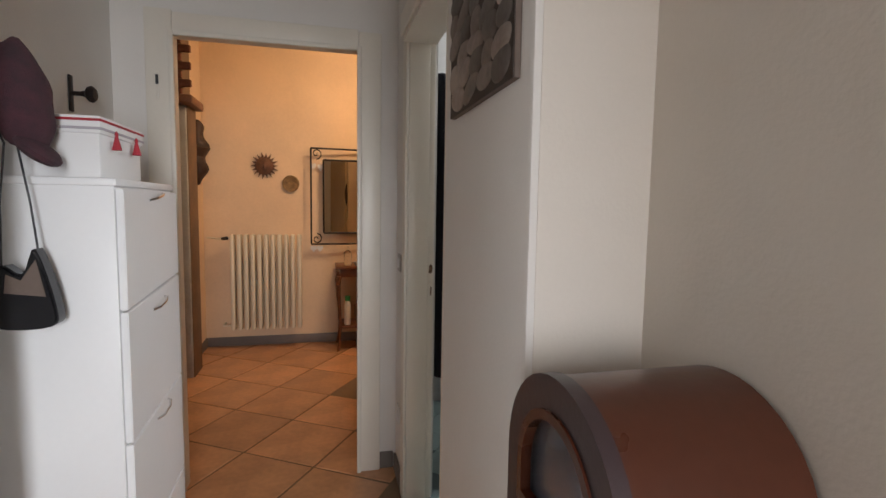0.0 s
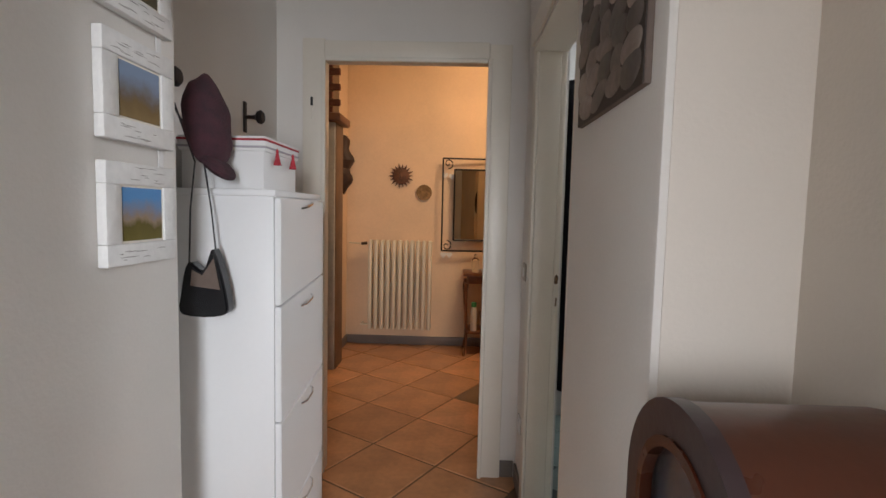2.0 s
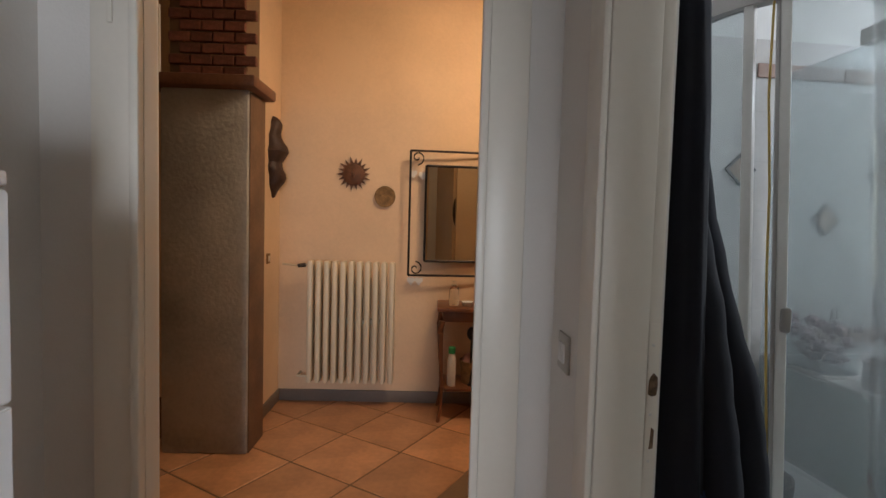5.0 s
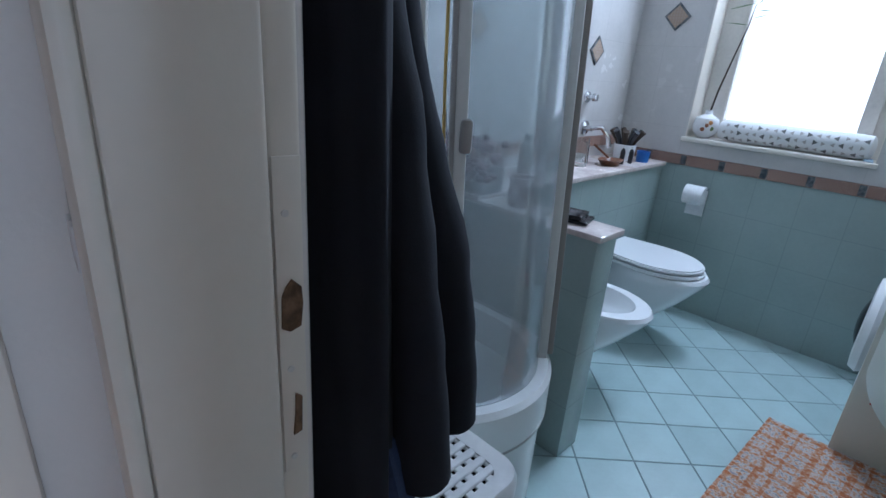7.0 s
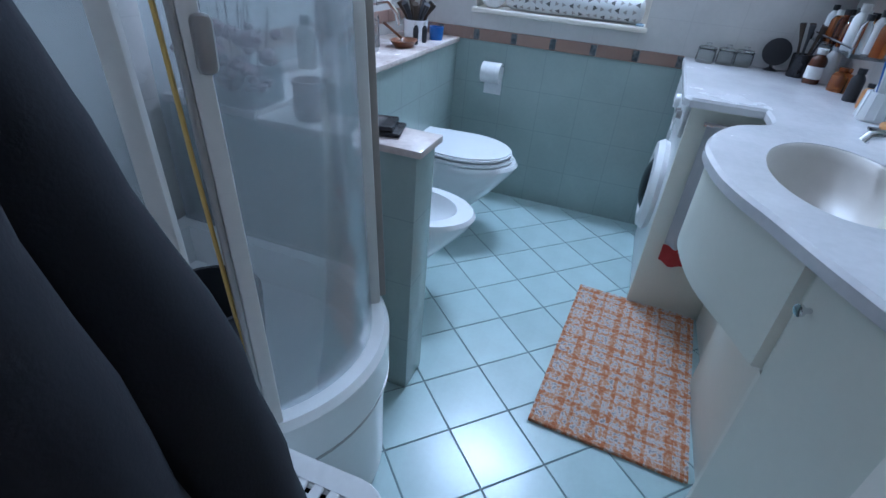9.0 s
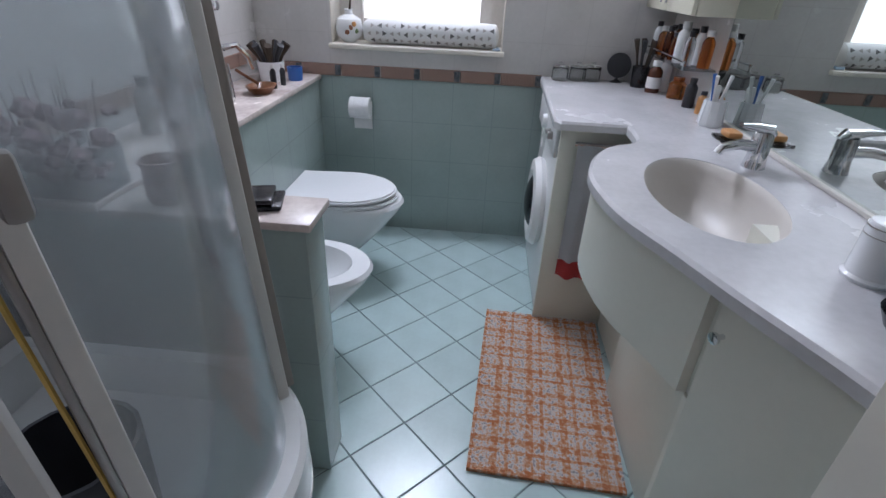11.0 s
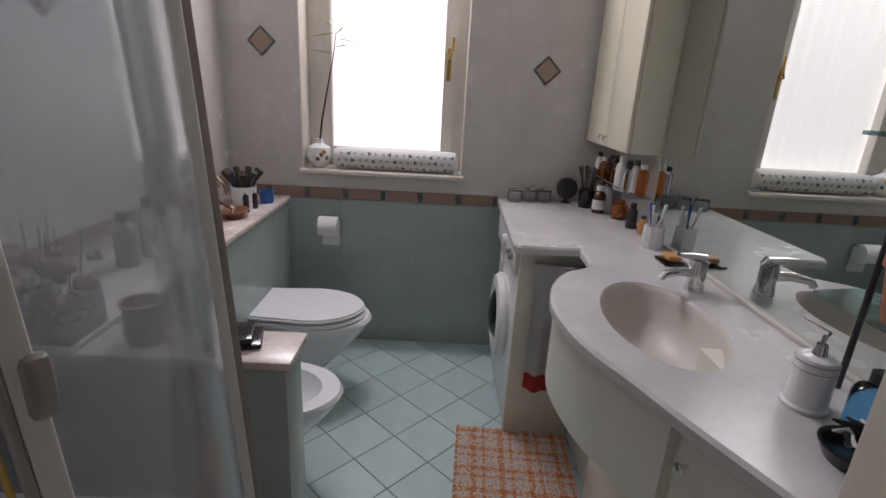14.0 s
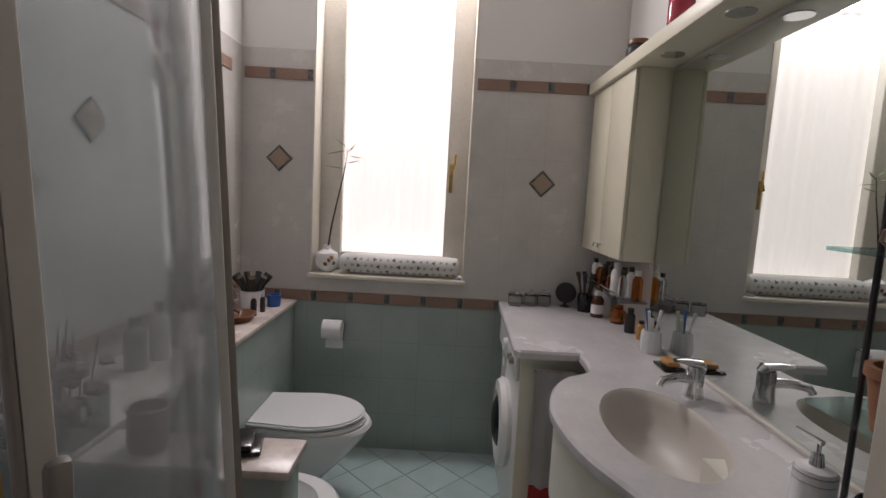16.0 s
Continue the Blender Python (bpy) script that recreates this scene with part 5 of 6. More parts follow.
# tap
tp = thing("basin_mixer", "chrome single-lever basin mixer tap", "tap", at(BATH, 2.515, 2.205, CT))
part("body", lathe([(0, 0), (0.030, 0), (0.028, 0.012), (0.025, 0.03), (0.026, 0.082), (0.022, 0.094), (0, 0.098)], 20), CHROME, tp)
part("spout", tube([(0, 0.0, 0.055), (-0.015, 0.06, 0.062), (-0.03, 0.11, 0.055), (-0.032, 0.118, 0.040)], [0.017, 0.014, 0.012, 0.012], 12), CHROME, tp)
part("lever", tube([(0, -0.024, 0.088), (0, -0.01, 0.102), (-0.004, 0.03, 0.108), (-0.012, 0.07, 0.112)], [0.014, 0.023, 0.018, 0.010], 12, flat=0.6), CHROME, tp)

# ---- things on the counter ----
cnt = lambda x, y: at(BATH, x, y, CT)
tu = thing("toothbrush_cup", "ribbed white cup with toothbrushes and tubes", "cup", cnt(2.945, 2.160))
part("cup", lathe([(0, 0), (0.036, 0), (0.040, 0.01), (0.034, 0.085), (0.030, 0.085), (0.034, 0.012), (0, 0.01)], 22), CERAMIC, tu)
for k in range(10):
    a = 2 * math.pi * k / 10
    part("rib", tube([(0.0405 * math.cos(a), 0.0405 * math.sin(a), 0.008), (0.0345 * math.cos(a), 0.0345 * math.sin(a), 0.084)], 0.002, 5), CERAMIC, tu)
for dx, dy, c in ((0.02, 0.01, BLUE), (-0.015, 0.018, WHITE_PL), (0.0, -0.02, WHITE_PL)):
    part("toothbrush", tube([(0, 0, 0.015), (dx * 1.2, dy * 1.2, 0.13), (dx * 1.5, dy * 1.5, 0.165)], [0.005, 0.005, 0.007], 6), c, tu)
part("toothpaste", turned(box(-0.014, 0.014, -0.012, 0.012, 0.03, 0.13, 0.006), pose(0.012, 0.004, 0, 4, 9, 0)), WHITE_PL, tu, "white toothpaste tube")
sd = thing("soap_dish", "glass soap dish with orange soap bar", "soap dish", cnt(2.765, 2.165))
part("dish", box(-0.055, 0.045, -0.04, 0.04, 0.0, 0.012, 0.005), CLEAR, sd)
part("soap", box(-0.035, 0.03, -0.024, 0.024, 0.012, 0.034, 0.010), SOAP, sd, "orange soap bar")
dp = thing("soap_dispenser", "white ceramic soap dispenser with chrome pump", "soap dispenser", cnt(1.945, 2.272) @ Matrix.Scale(0.8, 4))
part("body", lathe([(0, 0), (0.050, 0), (0.052, 0.008), (0.046, 0.014), (0.044, 0.115), (0.040, 0.128), (0.018, 0.134), (0, 0.134)], 28), CERAMIC, dp)
for z in (0.118, 0.10):
    part("band", lathe([(0.0452, z), (0.0452, z + 0.002)], 28), PROFILE_DARK, dp)
part("pump", tube([(0, 0, 0.134), (0, 0, 0.160)], [0.016, 0.012], 12), CHROME, dp)
part("pump", tube([(0, 0, 0.158), (0, 0, 0.190), (0.0, 0, 0.19)], 0.005), CHROME, dp)
part("nozzle", tube([(-0.01, 0, 0.190), (0.055, 0.015, 0.196)], [0.007, 0.004]), CHROME, dp)
bottle("bottle", "clear bottle of blue mouthwash with black cap", cnt(1.865, 2.225), BLUE_LIQ, 0.034, 0.12, DARK)
bottle("bottle", "translucent white pump bottle on counter", cnt(1.82, 2.16), WHITE_PL, 0.03, 0.15, WHITE_PL)
tr = thing("black_dish", "black dish with hair clips on counter", "dish", cnt(1.79, 2.29))
part("dish", lathe([(0, 0), (0.05, 0), (0.062, 0.025), (0.056, 0.025), (0.046, 0.006), (0, 0.005)], 22), BLACK, tr)
rng = random.Random(2)
for k in range(9):
    a = rng.uniform(0, 6.28)
    part("hair_clip", tube([(0.02 * math.cos(a), 0.02 * math.sin(a), 0.02), (0.03 * math.cos(a + 1), 0.03 * math.sin(a + 1), 0.045), (0.05 * math.cos(a + 1.6), 0.05 * math.sin(a + 1.6), 0.05)], [0.006, 0.008, 0.002], 6), BLACK if k % 3 else WHITE_PL, tr)
# cosmetics by the wall cabinet
gs = thing("glass_shelf", "small glass corner shelf under wall cabinet", "shelf", at(BATH, 3.28, YR + 0.01, 1.03))
part("pane", box(-0.13, 0.40, 0, 0.12, 0, 0.008, 0.002), PANE, gs)
part("rail", tube([(-0.13, 0.118, 0.03), (0.40, 0.118, 0.03)], 0.004, 6), CHROME, gs)
for x in (-0.12, 0.38):
    part("post", tube([(x, 0.118, 0.0), (x, 0.118, 0.03)], 0.004, 6), CHROME, gs)
BROWNGLASS = glass("brown_glass", (0.42, 0.12, 0.03))
cols = [AMBER, BROWNGLASS, AMBER, WHITE_PL, CLEAR, BROWNGLASS, material("brown_bottle", (0.09, 0.03, 0.015), 0.2), AMBER, CERAMIC]
for k in range(12):
    x, y = 3.19 + 0.04 * k, YR + 0.045 + 0.05 * (k % 2)
    r, h = rng.uniform(0.018, 0.025), rng.uniform(0.10, 0.15)
    bottle("cosmetic_bottle", "small cosmetic bottle on glass shelf", at(BATH, x, y, 1.038), cols[(k * 4) % 9], r, h, DARK if k % 3 else WHITE_PL, 0.5, group="cosmetics on the shelf")
for x, y, r, h, c, cap, lab in ((3.488, 2.204, 0.03, 0.13, cols[6], WHITE_PL, "brown medicine bottle with white label"), (3.387, 2.135, 0.036, 0.085, AMBER, AMBER, "orange glass jar on counter"),
                                (3.53, 2.15, 0.025, 0.15, WHITE_PL, WHITE_PL, "white cosmetic bottle on counter"), (3.22, 2.14, 0.022, 0.11, DARK, DARK, "dark cosmetic bottle on counter"),
                                (3.60, 2.14, 0.028, 0.17, DARK, DARK, "dark tall bottle on counter"), (3.12, 2.13, 0.018, 0.08, SOAP, DARK, "small orange nail polish bottle")):
    bottle("bottle", lab, cnt(x, y), c, r, h, cap, 0.5, band=PAPER if "label" in lab else None)
br = thing("brush_pot", "dark pot with makeup brushes", "pot", cnt(3.60, 2.235))
part("pot", lathe([(0, 0), (0.035, 0), (0.038, 0.09), (0.033, 0.09), (0.03, 0.008), (0, 0.008)], 18), BLACK, br)
for k in range(7):
    a = 0.9 * k
    part("brush", tube([(0.01 * math.cos(a), 0.01 * math.sin(a), 0.02), (0.035 * math.cos(a), 0.035 * math.sin(a), 0.14), (0.05 * math.cos(a), 0.05 * math.sin(a), 0.20)], [0.004, 0.005, 0.012], 6), DARK if k % 2 else TWIG, br)
rm = thing("round_mirror", "small round tabletop mirror in dark frame", "mirror", at(BATH, 3.69, 2.315, CT))
part("foot", lathe([(0, 0), (0.03, 0), (0.008, 0.012), (0.006, 0.03), (0, 0.03)], 14), DARK, rm)
part("frame", turned(lathe([(0.045, 0), (0.055, 0), (0.055, 0.012), (0.045, 0.012)], 26), pose(0, 0, 0.075) @ pose(0, 0, 0, 0, -80, 0)), DARK, rm)
part("glass", turned(lathe([(0, 0.002), (0.046, 0.002), (0.046, 0.009), (0, 0.009)], 26), pose(0, 0, 0.075) @ pose(0, 0, 0, 0, -80, 0)), MIRROR, rm)
for x, y in ((3.68, 2.50), (3.66, 2.585), (3.69, 2.43)):
    g_ = thing("glass_jar", "clear glass jar with lid on counter", "jar", cnt(x, y), group="glass jars on the counter")
    part("jar", lathe([(0, 0), (0.036, 0), (0.040, 0.012), (0.038, 0.05), (0.034, 0.055), (0.034, 0.01), (0, 0.008)], 20), CLEAR, g_)
    part("lid", lathe([(0, 0.056), (0.040, 0.056), (0.036, 0.066), (0.01, 0.07), (0.012, 0.08), (0, 0.082)], 20), CLEAR, g_)
# bottles above the cornice
bottle("bottle", "red glass bottle standing on cornice", at(BATH, 2.95, 2.17, 2.057), material("red_glass", (0.5, 0.05, 0.08), 0.1), 0.045, 0.22, BLACK)
bottle("bottle", "dark round jar standing on cornice", at(BATH, 3.35, 2.17, 2.057), DARK, 0.05, 0.11, TABLE_WOOD, 0.8)
# second glass shelf with terracotta pot near the door
g2 = thing("glass_shelf", "glass shelf on thin pole beside mirror", "shelf", at(BATH, 1.965, YR + 0.012, 0))
part("pole", tube([(0.045, 0.055, CT), (0.045, 0.055, 2.0)], 0.006, 8), DARK, g2)
for z in (1.06, 1.38):
    part("pane", prism([(-0.14, 0), (0.14, 0), (0.12, 0.10), (-0.12, 0.10)], z, z + 0.008), TEAL_PANE, g2, "green-edged glass pane")
po = solid("plant_pot", lathe([(0, 0), (0.035, 0), (0.05, 0.10), (0.056, 0.10), (0.056, 0.12), (0.044, 0.12), (0.03, 0.012), (0, 0.01)], 20, (1.925, YR + 0.068, 1.069)), TERRA_POT, "terracotta pot on glass shelf", "pot", BATH)
solid("ornament_bowl", lathe([(0, 0), (0.03, 0), (0.048, 0.02), (0.045, 0.04), (0.02, 0.05), (0, 0.07)], 18, (1.945, YR + 0.068, 1.389)), WOOD, "dark lidded wooden bowl on glass shelf", "bowl", BATH)

# ---- window sill things ----
vs = thing("vase", "round white porcelain vase with painted flowers and twig", "vase", at(BATH, 3.80, 3.625, 0.990))
part("body", lathe([(0, 0), (0.028, 0), (0.060, 0.03), (0.068, 0.065), (0.058, 0.105), (0.022, 0.125), (0.018, 0.14), (0.022, 0.148), (0.014, 0.146), (0.012, 0.12), (0, 0.1)], 28), CERAMIC, vs)
for a, z, c in ((200, 0.07, TERRA_POT), (225, 0.055, LEAF), (185, 0.05, TERRA_POT), (215, 0.085, SOAP)):
    part("painted_flower", ball((0.064 * math.cos(radians(a)), 0.064 * math.sin(radians(a)), z), 0.006, 0.012, 0.012, 10), c, vs)
tw_pts = [(0, 0, 0.10), (-0.005, -0.02, 0.25), (-0.01, -0.055, 0.42), (-0.012, -0.085, 0.56), (-0.01, -0.10, 0.68)]
part("twig", tube(tw_pts, [0.005, 0.005, 0.004, 0.003, 0.002], 6), TWIG, vs)
for k, (p, rz, ln) in enumerate((((-0.01, -0.10, 0.66), 30, 0.09), ((-0.01, -0.098, 0.64), 100, 0.10), ((-0.01, -0.10, 0.68), -40, 0.12), ((-0.012, -0.085, 0.57), -80, 0.11), ((-0.01, -0.09, 0.60), 70, 0.08), ((-0.01, -0.1, 0.67), -110, 0.13))):
    a = radians(rz)
    tipv = Vector((0.0, -math.sin(a) * ln, math.cos(a) * ln * 0.6))
    pv = Vector(p)
    part("leaf", tube([pv, pv + tipv * 0.4, pv + tipv * 0.75, pv + tipv], [0.002, 0.011, 0.007, 0.001], 6, flat=0.25), LEAF, vs)
cu = thing("draught_cushion", "rolled white cushion printed with grey triangles", "cushion", at(BATH, 3.79, 2.89, 1.048))
bm = turned(lathe([(0.0, -0.005), (0.035, 0.0), (0.054, 0.012), (0.057, 0.06), (0.056, 0.3), (0.058, 0.5), (0.054, 0.63), (0.04, 0.655), (0, 0.66)], 24), pose(0, 0, 0, -90))
part("roll", bm, CUSHION, cu)
tri = meshed("print_triangle", prism([(-0.012, -0.010), (0.012, -0.010), (0.0, 0.012)], 0, 0.0012), material("grey_print_ink", (0.16, 0.16, 0.15), 0.9), 0)
tri2 = meshed("print_triangle_grey", prism([(-0.010, -0.008), (0.010, -0.008), (0.0, 0.010)], 0, 0.0012), material("pale_print_ink", (0.42, 0.40, 0.37), 0.9), 0)
for k in range(17):
    for j, ang in enumerate((150, 185, 220)):
        o = new("print_triangle", (tri, tri2, tri2)[(k + j) % 3])
        o.parent = cu
        o.matrix_basis = pose(0, 0.03 + k * 0.036 + 0.012 * (j % 2), 0, 0, 0, 0) @ pose(0, 0, 0, 0, -ang + 90, 0) @ pose(0, 0, 0.0565, 0, 0, 60 * ((k * 3 + j) % 5))
part("blue_ribbon", tube([(-0.02, 0.0, -0.05), (-0.055, -0.01, -0.052), (-0.06, 0.02, -0.05)], 0.007, 6), material("pale_blue_ribbon", (0.35, 0.45, 0.55), 0.8), cu)

# ---- ledge things ----
LZ = 0.838
lb = thing("brush_basket", "white pot holding dark brushes and combs", "pot", at(BATH, 3.52, 3.93, LZ))
part("pot", lathe([(0, 0), (0.055, 0), (0.062, 0.085), (0.056, 0.085), (0.05, 0.01), (0, 0.01)], 22), CERAMIC, lb)
for k in range(10):
    a = 0.7 * k
    part("brush", tube([(0.02 * math.cos(a), 0.02 * math.sin(a), 0.03), (0.05 * math.cos(a), 0.05 * math.sin(a), 0.11), (0.085 * math.cos(a), 0.085 * math.sin(a), 0.16)], [0.005, 0.012, 0.016], 8), TWIG if k % 2 else DARK, lb)
wd = thing("wooden_dish", "carved wooden dish with oil on ledge", "dish", at(BATH, 3.25, 3.87, LZ))
part("dish", lathe([(0, 0), (0.05, 0.0), (0.085, 0.03), (0.075, 0.03), (0.045, 0.010), (0, 0.008)], 22, sy=0.7), TABLE_WOOD, wd)
part("spoon", tube([(-0.05, 0, 0.02), (0.0, 0.01, 0.035), (-0.08, 0.06, 0.10)], 0.006), TABLE_WOOD, wd)
for x, y, h in ((3.34, 3.85, 0.10), (3.38, 3.87, 0.085), (3.42, 3.84, 0.09)):
    bottle("dropper_bottle", "small dark glass dropper bottle on ledge", at(BATH, x, y, LZ), DARK, 0.012, h, WHITE_PL, 0.5, group="dropper bottles on the ledge")
solid("blue_cup", lathe([(0, 0), (0.032, 0), (0.036, 0.06), (0.030, 0.06), (0.027, 0.006), (0, 0.006)], 18, (3.55, 3.83, LZ)), BLUE, "small blue plastic cup on ledge", "cup", BATH)
jg = thing("glass_jug", "clear glass jug on ledge", "jug", at(BATH, 3.05, 3.94, LZ))
part("body", lathe([(0, 0), (0.04, 0), (0.048, 0.02), (0.042, 0.14), (0.038, 0.14), (0.042, 0.02), (0, 0.012)], 20), CLEAR, jg)
part("handle", tube([(0.042, 0, 0.12), (0.08, 0, 0.11), (0.08, 0, 0.05), (0.045, 0, 0.03)], 0.006), CLEAR, jg)
bt = thing("bath_tap", "chrome wall tap with lever above ledge", "tap", at(BATH, 3.30, YL, 1.0))
part("rose", turned(lathe([(0.04, 0), (0.038, 0.012), (0.015, 0.018), (0.013, 0.05), (0, 0.05)], 18), pose(0, 0, 0, 90)), CHROME, bt)
part("spout", tube([(0, -0.04, 0), (0.03, -0.09, 0.01), (0.06, -0.12, -0.04), (0.07, -0.13, -0.09)], [0.014, 0.013, 0.012, 0.016]), CHROME, bt)
wk = thing("wall_valve", "chrome wall valve knob on pale tiles", "valve", at(BATH, 3.28, YL, 1.16))
part("rose", turned(lathe([(0.03, 0), (0.028, 0.01), (0.012, 0.014), (0.012, 0.035), (0.022, 0.04), (0.018, 0.06), (0, 0.062)], 16), pose(0, 0, 0, 90)), CHROME, wk)
for x, y, r, h, c, cap, lab in ((2.72, 3.93, 0.032, 0.20, WHITE_PL, PROFILE_DARK, "white pump bottle with grey cap"), (2.62, 3.95, 0.035, 0.17, PROFILE_DARK, DARK, "grey shampoo bottle on ledge"), (2.85, 3.93, 0.03, 0.16, CERAMIC, CHROME, "white lotion bottle on ledge")):
    bottle("bottle", lab, at(BATH, x, y, LZ), c, r, h, cap, 0.4)
# glass box of dried flowers on the low wall
fbx = thing("flower_box", "clear glass box of dried pink flowers on low wall", "vase", at(BATH, 2.175, 3.89, 0.8385))
for b in (box(-0.065, 0.065, -0.12, -0.116, 0, 0.10), box(-0.065, 0.065, 0.116, 0.12, 0, 0.10), box(-0.065, -0.061, -0.116, 0.116, 0, 0.10), box(0.061, 0.065, -0.116, 0.116, 0, 0.10), box(-0.065, 0.065, -0.12, 0.12, 0, 0.004)):
    part("pane", b, PANE, fbx)
rng = random.Random(7)
for k in range(46):
    x, y, z = rng.uniform(-0.06, 0.06), rng.uniform(-0.13, 0.13), rng.uniform(0.05, 0.19)
    r = rng.uniform(0.013, 0.026)
    own = bmesh.new()
    bmesh.ops.create_icosphere(own, subdivisions=2, radius=1)
    for v in own.verts:
        s = r * (1 + 0.5 * noise.noise(v.co * 2.3 + Vector((k, 0, 0))))
        v.co = Vector((x + v.co.x * s, y + v.co.y * s, z + v.co.z * s * 0.8))
    part("dried_flower", own, PINKDRY, fbx)
for k in range(14):
    x, y = rng.uniform(-0.05, 0.05), rng.uniform(-0.1, 0.1)
    part("stem", tube([(x, y, 0.01), (x * 1.2, y * 1.1, 0.12), (x * 1.5, y * 1.3, rng.uniform(0.18, 0.27))], 0.0018, 5), TWIG, fbx)
cj = thing("candle_jar", "dark red ribbed candle jar on low wall", "candle", at(BATH, 2.175, 3.64, 0.8265))
part("jar", lathe([(0, 0), (0.04, 0), (0.046, 0.02), (0.042, 0.085), (0.05, 0.10), (0.04, 0.10), (0.036, 0.02), (0, 0.02)], 18), material("dark_red_ceramic", (0.13, 0.035, 0.035), 0.3), cj)
part("wax", lathe([(0, 0.07), (0.036, 0.07), (0.036, 0.074), (0, 0.074)], 16), SOAP, cj)
trp = solid("dark_tray", turned(box(-0.05, 0.05, -0.07, 0.07, 0, 0.012, 0.005, bm=box(-0.045, 0.05, -0.05, 0.06, 0.0125, 0.026, 0.004)), BATH @ pose(2.185, 3.45, 0.827, 0, 0, 15)), BLACK, "stack of dark trays on marble cap", "tray")

# ---- hamper, coats, door, rug ----
hm = thing("laundry_hamper", "white woven-look plastic laundry hamper with lid", "hamper", at(BATH, 1.295, 3.20, 0))
HX, HY = 0.165, 0.155


def rrect(hx, hy, r, n=6):
    out = []
    for cx, cy, a0 in ((hx - r, hy - r, 0), (-hx + r, hy - r, 90), (-hx + r, -hy + r, 180), (hx - r, -hy + r, 270)):
        out += [(cx + r * math.cos(radians(a0 + 90 * k / n)), cy + r * math.sin(radians(a0 + 90 * k / n))) for k in range(n + 1)]
    return out


own = bmesh.new()
lay = [[own.verts.new((x * s, y * s, z)) for x, y in rrect(HX, HY, 0.05)] for s, z in ((0.86, 0.0), (0.90, 0.02), (0.97, 0.50), (0.97, 0.52))]
for a, b in zip(lay, lay[1:]):
    for i in range(len(a)):
        own.faces.new((a[i], a[(i + 1) % len(a)], b[(i + 1) % len(a)], b[i]))
own.faces.new(lay[0][::-1])
own.faces.new(lay[-1])
part("body", own, WHITE_PL, hm)
rim = rrect(HX + 0.006, HY + 0.006, 0.055)
inner = rrect(HX - 0.032, HY - 0.032, 0.03)
own = bmesh.new()
lay = [[own.verts.new((x, y, z)) for x, y in pl] for pl, z in ((rim, 0.515), (rim, 0.548), (rrect(HX, HY, 0.05), 0.560), (inner, 0.556), (inner, 0.545))]
for a, b in zip(lay, lay[1:]):
    for i in range(len(a)):
        own.faces.new((a[i], a[(i + 1) % len(a)], b[(i + 1) % len(a)], b[i]))
lid = part("lid_rim", own, WHITE_PL, hm)
# black sheet that puts the shade below the lid's weave into colour
part("lid_shade_sheet", box(-HX + 0.03, HX - 0.03, -HY + 0.03, HY - 0.03, 0.535, 0.541), BLACK, hm, "black sheet in place of shade under weave")
for k in range(10):
    x = -HX + 0.045 + k * 0.0275
    if x < HX - 0.035:
        part("strand", box(x, x + 0.019, -HY + 0.03, HY - 0.03, 0.545, 0.551, 0.002, 1), WHITE_PL, lid)
for k in range(10):
    y = -HY + 0.042 + k * 0.0265
    if y < HY - 0.04:
        part("strand", box(-HX + 0.03, HX - 0.03, y, y + 0.017, 0.5475, 0.5555, 0.002, 1), WHITE_PL, lid)
# small black blocks on the side, painted shade for the weave's openings
hole_me = meshed("weave_hole_shade", box(-0.006, 0.006, -0.0012, 0.0012, -0.008, 0.008, 0.001, 1), BLACK, 0)
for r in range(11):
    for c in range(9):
        o = new("weave_hole_shade", hole_me)
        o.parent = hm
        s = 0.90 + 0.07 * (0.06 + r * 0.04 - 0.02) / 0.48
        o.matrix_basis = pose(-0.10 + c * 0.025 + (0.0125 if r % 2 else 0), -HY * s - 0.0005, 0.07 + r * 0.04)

# coats: soft hanging bodies with folds
ck = thing("wall_hook", "chrome clothes hook beside bathroom door", "hook", at(HOME, 0.945, 3.13, 1.93))
part("plate", box(0, 0.006, -0.012, 0.012, -0.03, 0.03, 0.002), CHROME, ck)
part("peg", tube([(0.003, 0, 0), (0.045, 0, 0.0), (0.055, 0, 0.025)], 0.006), CHROME, ck)


def garment(z_rows, folds, seed, seg=40):
    """Loft from rows of (z, centre x, centre y, half-width x, half-width y)."""
    own = bmesh.new()
    lay = []
    for i, (z, cx, cy, rx, ry) in enumerate(z_rows):
        ring = []
        for k in range(seg):
            a = 2 * math.pi * k / seg
            f = 1 + folds * math.sin(5 * a + seed + 0.35 * i) * min(1, i / 4) + 0.5 * folds * math.sin(11 * a - 0.2 * i)
            ring.append(own.verts.new((cx + rx * f * math.cos(a), cy + ry * f * math.sin(a), z)))
        lay.append(ring)
    for a, b in zip(lay, lay[1:]):
        for k in range(seg):
            own.faces.new((a[k], a[(k + 1) % seg], b[(k + 1) % seg], b[k]))
    own.faces.new(lay[0])
    own.faces.new(lay[-1][::-1])
    return own


co_ = thing("coat", "dark navy wool coat hanging on wall hook", "coat")
rows = [(1.96, 0.985, 3.13, 0.022, 0.03), (1.92, 0.990, 3.13, 0.034, 0.055), (1.80, 0.994, 3.115, 0.042, 0.075), (1.6, 0.998, 3.11, 0.046, 0.08), (1.4, 1.0, 3.105, 0.049, 0.08), (1.2, 1.002, 3.10, 0.052, 0.082), (1.0, 1.005, 3.095, 0.056, 0.085), (0.8, 1.008, 3.09, 0.06, 0.088), (0.62, 1.01, 3.085, 0.062, 0.088), (0.56, 1.01, 3.085, 0.058, 0.084)]
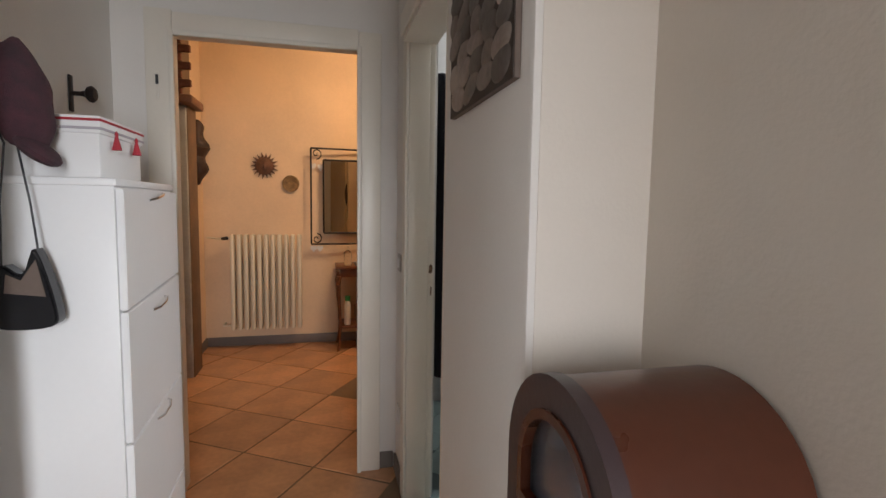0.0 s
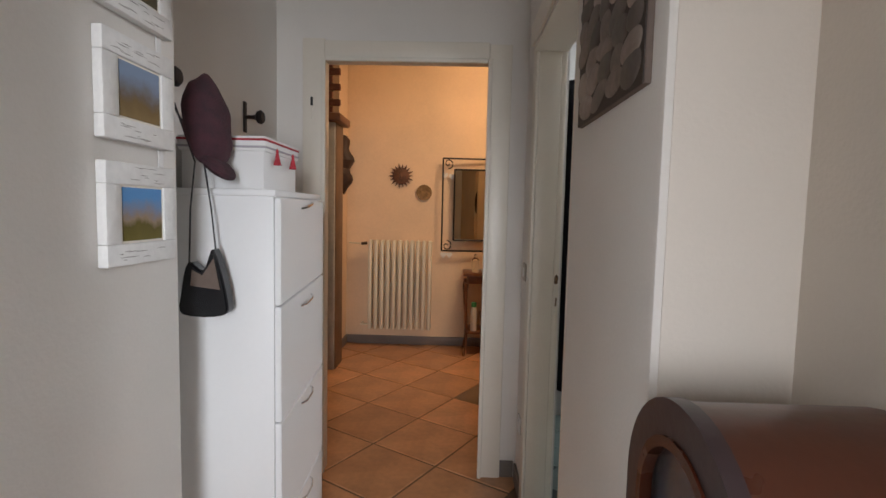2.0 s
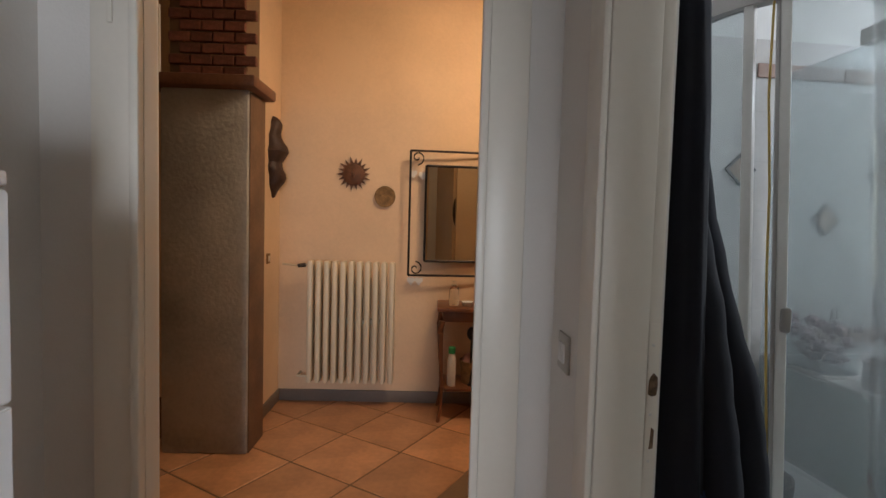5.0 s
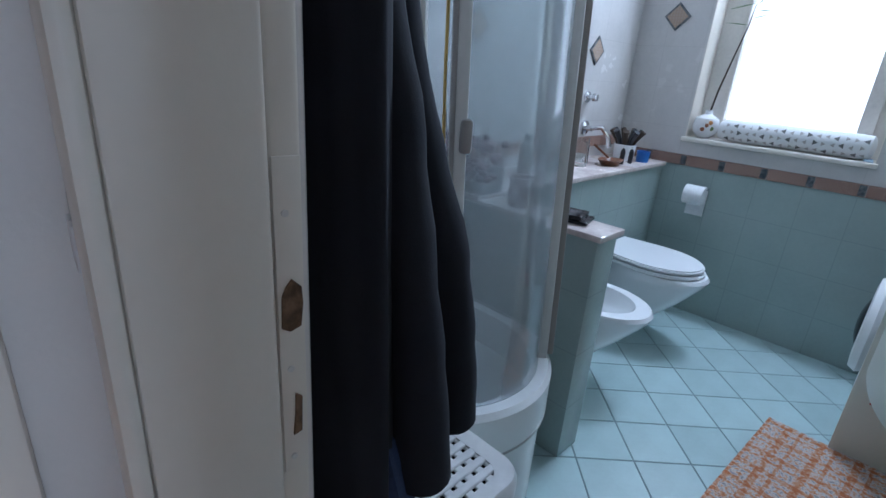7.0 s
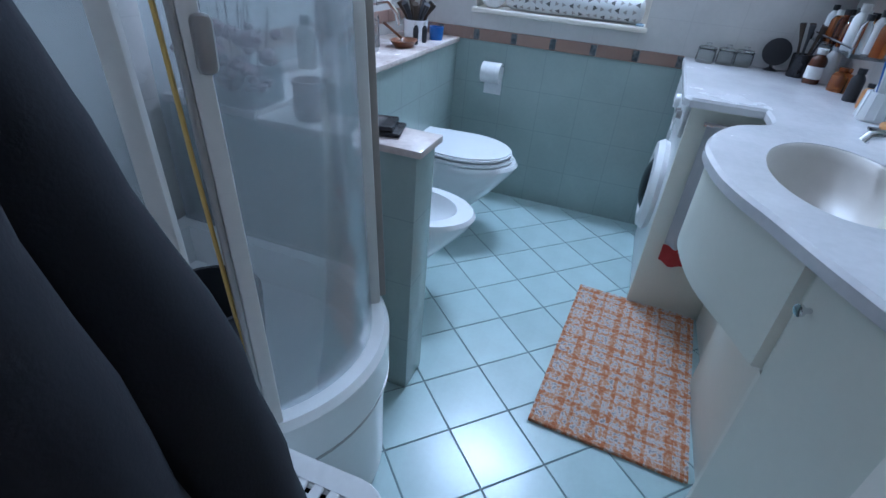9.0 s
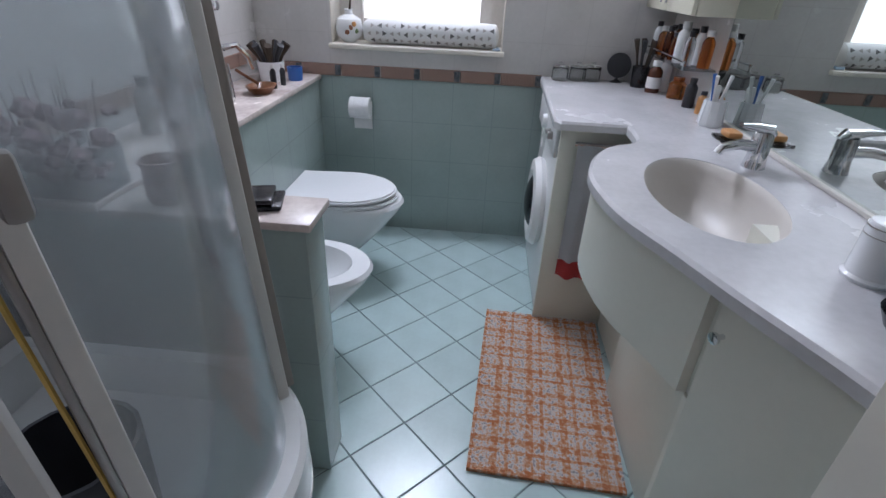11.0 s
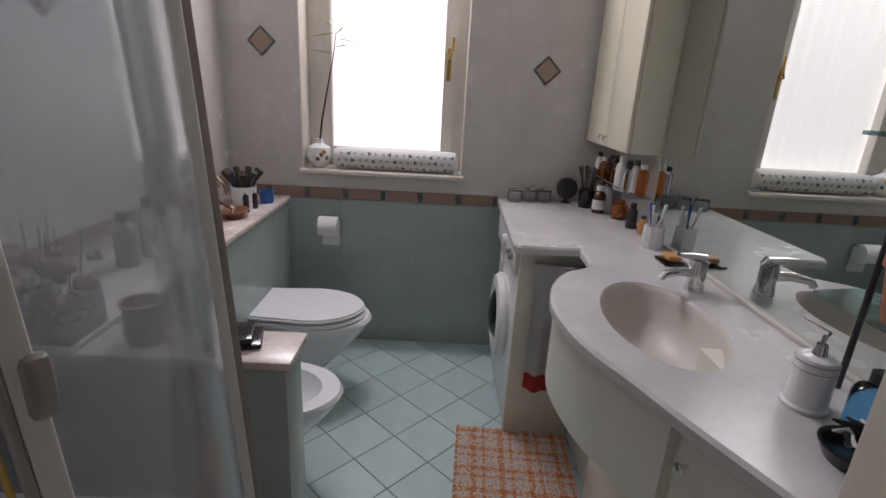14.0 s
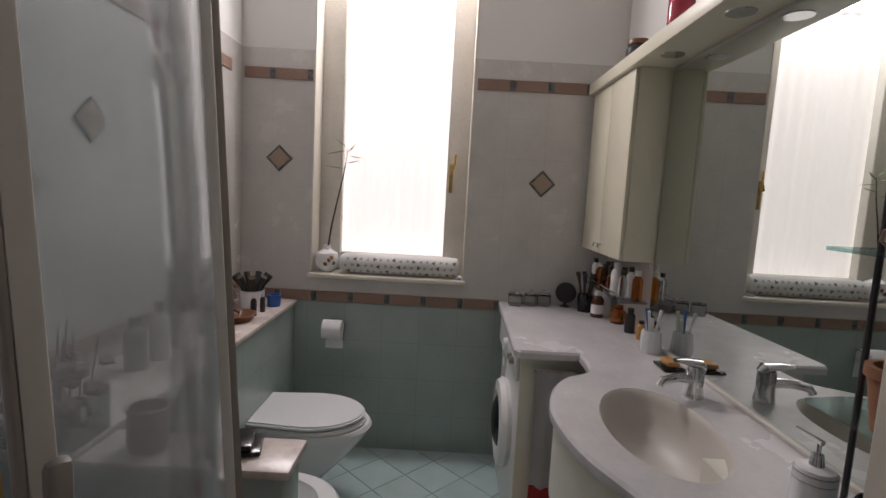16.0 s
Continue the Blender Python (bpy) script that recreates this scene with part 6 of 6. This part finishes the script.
part("body", garment(rows, 0.07, 0.4), COAT, co_, smooth=60)


def sleeve(path, radii):
    """A hanging sleeve with creases at the elbow and an open turned cuff."""
    pts = [Vector(p) for p in path]
    fine, rad = [], []
    for i in range(len(pts) - 1):
        for k in range(5):
            u = k / 5
            fine.append(pts[i].lerp(pts[i + 1], u))
            r = radii[i] * (1 - u) + radii[i + 1] * u
            rad.append(r * (1 + 0.045 * math.sin(9 * u + 2.3 * i) * (1 if 1 < i < 5 else 0.3)))
    fine += [pts[-1], pts[-1] + Vector((0, 0, -0.004)), pts[-1] + Vector((0, 0, 0.012))]
    rad += [radii[-1], radii[-1] * 0.9, radii[-1] * 0.82]
    return tube(fine, rad, 20)


part("sleeve", sleeve([(0.99, 3.13, 1.84), (1.0, 3.12, 1.62), (1.018, 3.105, 1.40), (1.045, 3.07, 1.22), (1.062, 3.05, 1.06), (1.078, 3.03, 0.90), (1.085, 3.022, 0.79)], [0.028, 0.034, 0.037, 0.037, 0.036, 0.035, 0.036]), COAT, co_, smooth=60)
part("sleeve", sleeve([(1.005, 3.16, 1.84), (1.032, 3.15, 1.6), (1.064, 3.138, 1.38), (1.098, 3.112, 1.2), (1.128, 3.07, 1.05), (1.150, 3.058, 0.90), (1.155, 3.055, 0.82)], [0.028, 0.034, 0.037, 0.037, 0.036, 0.034, 0.034]), COAT, co_, smooth=60)
je = thing("denim_garment", "blue denim garment hanging under coat", "garment")
part("cloth", garment([(0.86, 1.03, 3.07, 0.03, 0.05), (0.78, 1.04, 3.06, 0.04, 0.06), (0.70, 1.045, 3.055, 0.045, 0.065), (0.56, 1.05, 3.055, 0.05, 0.07)], 0.12, 1.0), DENIM, je, smooth=60)

# bathroom door, swung open into the room
dl = thing("door_leaf", "cream painted bathroom door standing open, brass handle", "door", at(HOME, 0.95, 2.215, 0, 23.3))
part("leaf", box(0, 0.76, -0.042, 0, 0.008, 2.045, 0.003), WHITE_PAINT, dl)
for z0, z1 in ((0.15, 0.90), (1.05, 1.92)):
    part("panel_moulding", box(0.11, 0.65, 0.0, 0.006, z0, z1, 0.005), WHITE_PAINT, dl)
ha = part("handle_rose", turned(lathe([(0.026, 0), (0.026, 0.006), (0.018, 0.012), (0.011, 0.016), (0.011, 0.04), (0, 0.04)], 20), pose(0.70, 0, 0.96, -90)), BRASS, dl, "turned brass rose")
part("lever", tube([(0.70, 0.036, 0.96), (0.70, 0.052, 0.96), (0.685, 0.058, 0.958), (0.66, 0.058, 0.95), (0.63, 0.058, 0.948), (0.60, 0.056, 0.954), (0.585, 0.05, 0.96)], [0.012, 0.013, 0.011, 0.013, 0.010, 0.012, 0.008], 12), BRASS, ha)
part("keyhole_rose", turned(lathe([(0.024, 0), (0.024, 0.005), (0.015, 0.01), (0.006, 0.01), (0.006, 0.004), (0, 0.004)], 18), pose(0.70, 0, 0.87, -90)), BRASS, dl, "brass keyhole rose")

# rug
own = bmesh.new()
nx, ny = 60, 34
rg = []
for i in range(nx + 1):
    rg.append([own.verts.new((-0.41 + 0.82 * i / nx, -0.235 + 0.47 * j / ny, 0.012 + 0.003 * noise.noise(Vector((i * 0.9, j * 0.9, 0))) + 0.002 * ((i + j) % 2))) for j in range(ny + 1)])
for i in range(nx):
    for j in range(ny):
        own.faces.new((rg[i][j], rg[i + 1][j], rg[i + 1][j + 1], rg[i][j + 1]))
ext = bmesh.ops.extrude_face_region(own, geom=own.faces[:])
for v in [g for g in ext["geom"] if isinstance(g, bmesh.types.BMVert)]:
    v.co.z = 0.0005
rugo = solid("rug", own, RUG, "orange and white checked woven bath rug", "rug", at(BATH, 2.555, 2.642, 0.0015, -3.8), smooth=0)

# ---- floor tiles ----
S = 0.207
me = meshed("floor_tile", box(-S / 2 + 0.0022, S / 2 - 0.0022, -S / 2 + 0.0022, S / 2 - 0.0022, -0.006, 0.0, 0.0015, 1), AQUA_FLOOR, 0)
fl_b = bpy.data.objects["floor_bathroom"]
h = S / math.sqrt(2)
for i in range(-14, 14):
    for j in range(-14, 14):
        x, y = 2.32 + (i + j) * h, 3.116 + h + (j - i) * h
        if 0.87 + 0.105 * (y - 2.05) + (0.05 if y > 3.0 else 0) < x < 3.8 and 2.0 < y < 4.12:
            o = new("floor_tile", me)
            o.parent = fl_b
            o.matrix_basis = pose(x, y, 0, 0, 0, 45)
T = 0.44
me = meshed("terracotta_tile", box(-T / 2 + 0.006, T / 2 - 0.006, -T / 2 + 0.006, T / 2 - 0.006, -0.008, 0.0, 0.004, 1), TERRACOTTA, 0)
fl_h = bpy.data.objects["floor"]
rng = random.Random(3)
lie = pose(0.254, 3.993, 0, 0, 0, 58)
for i in range(-12, 12):
    for j in range(-12, 12):
        c = lie @ Vector(((i + 0.5) * T, (j + 0.5) * T, 0))
        if (-1.25 < c.x < 1.4 and 1.0 < c.y < 6.0) and not (c.x > 0.70 and c.y < 4.6):
            o = new("terracotta_tile", me)
            o.parent = fl_h
            o.matrix_basis = pose(c.x, c.y, 0.0, rng.uniform(-0.15, 0.15), rng.uniform(-0.15, 0.15), 58 + rng.uniform(-0.4, 0.4))
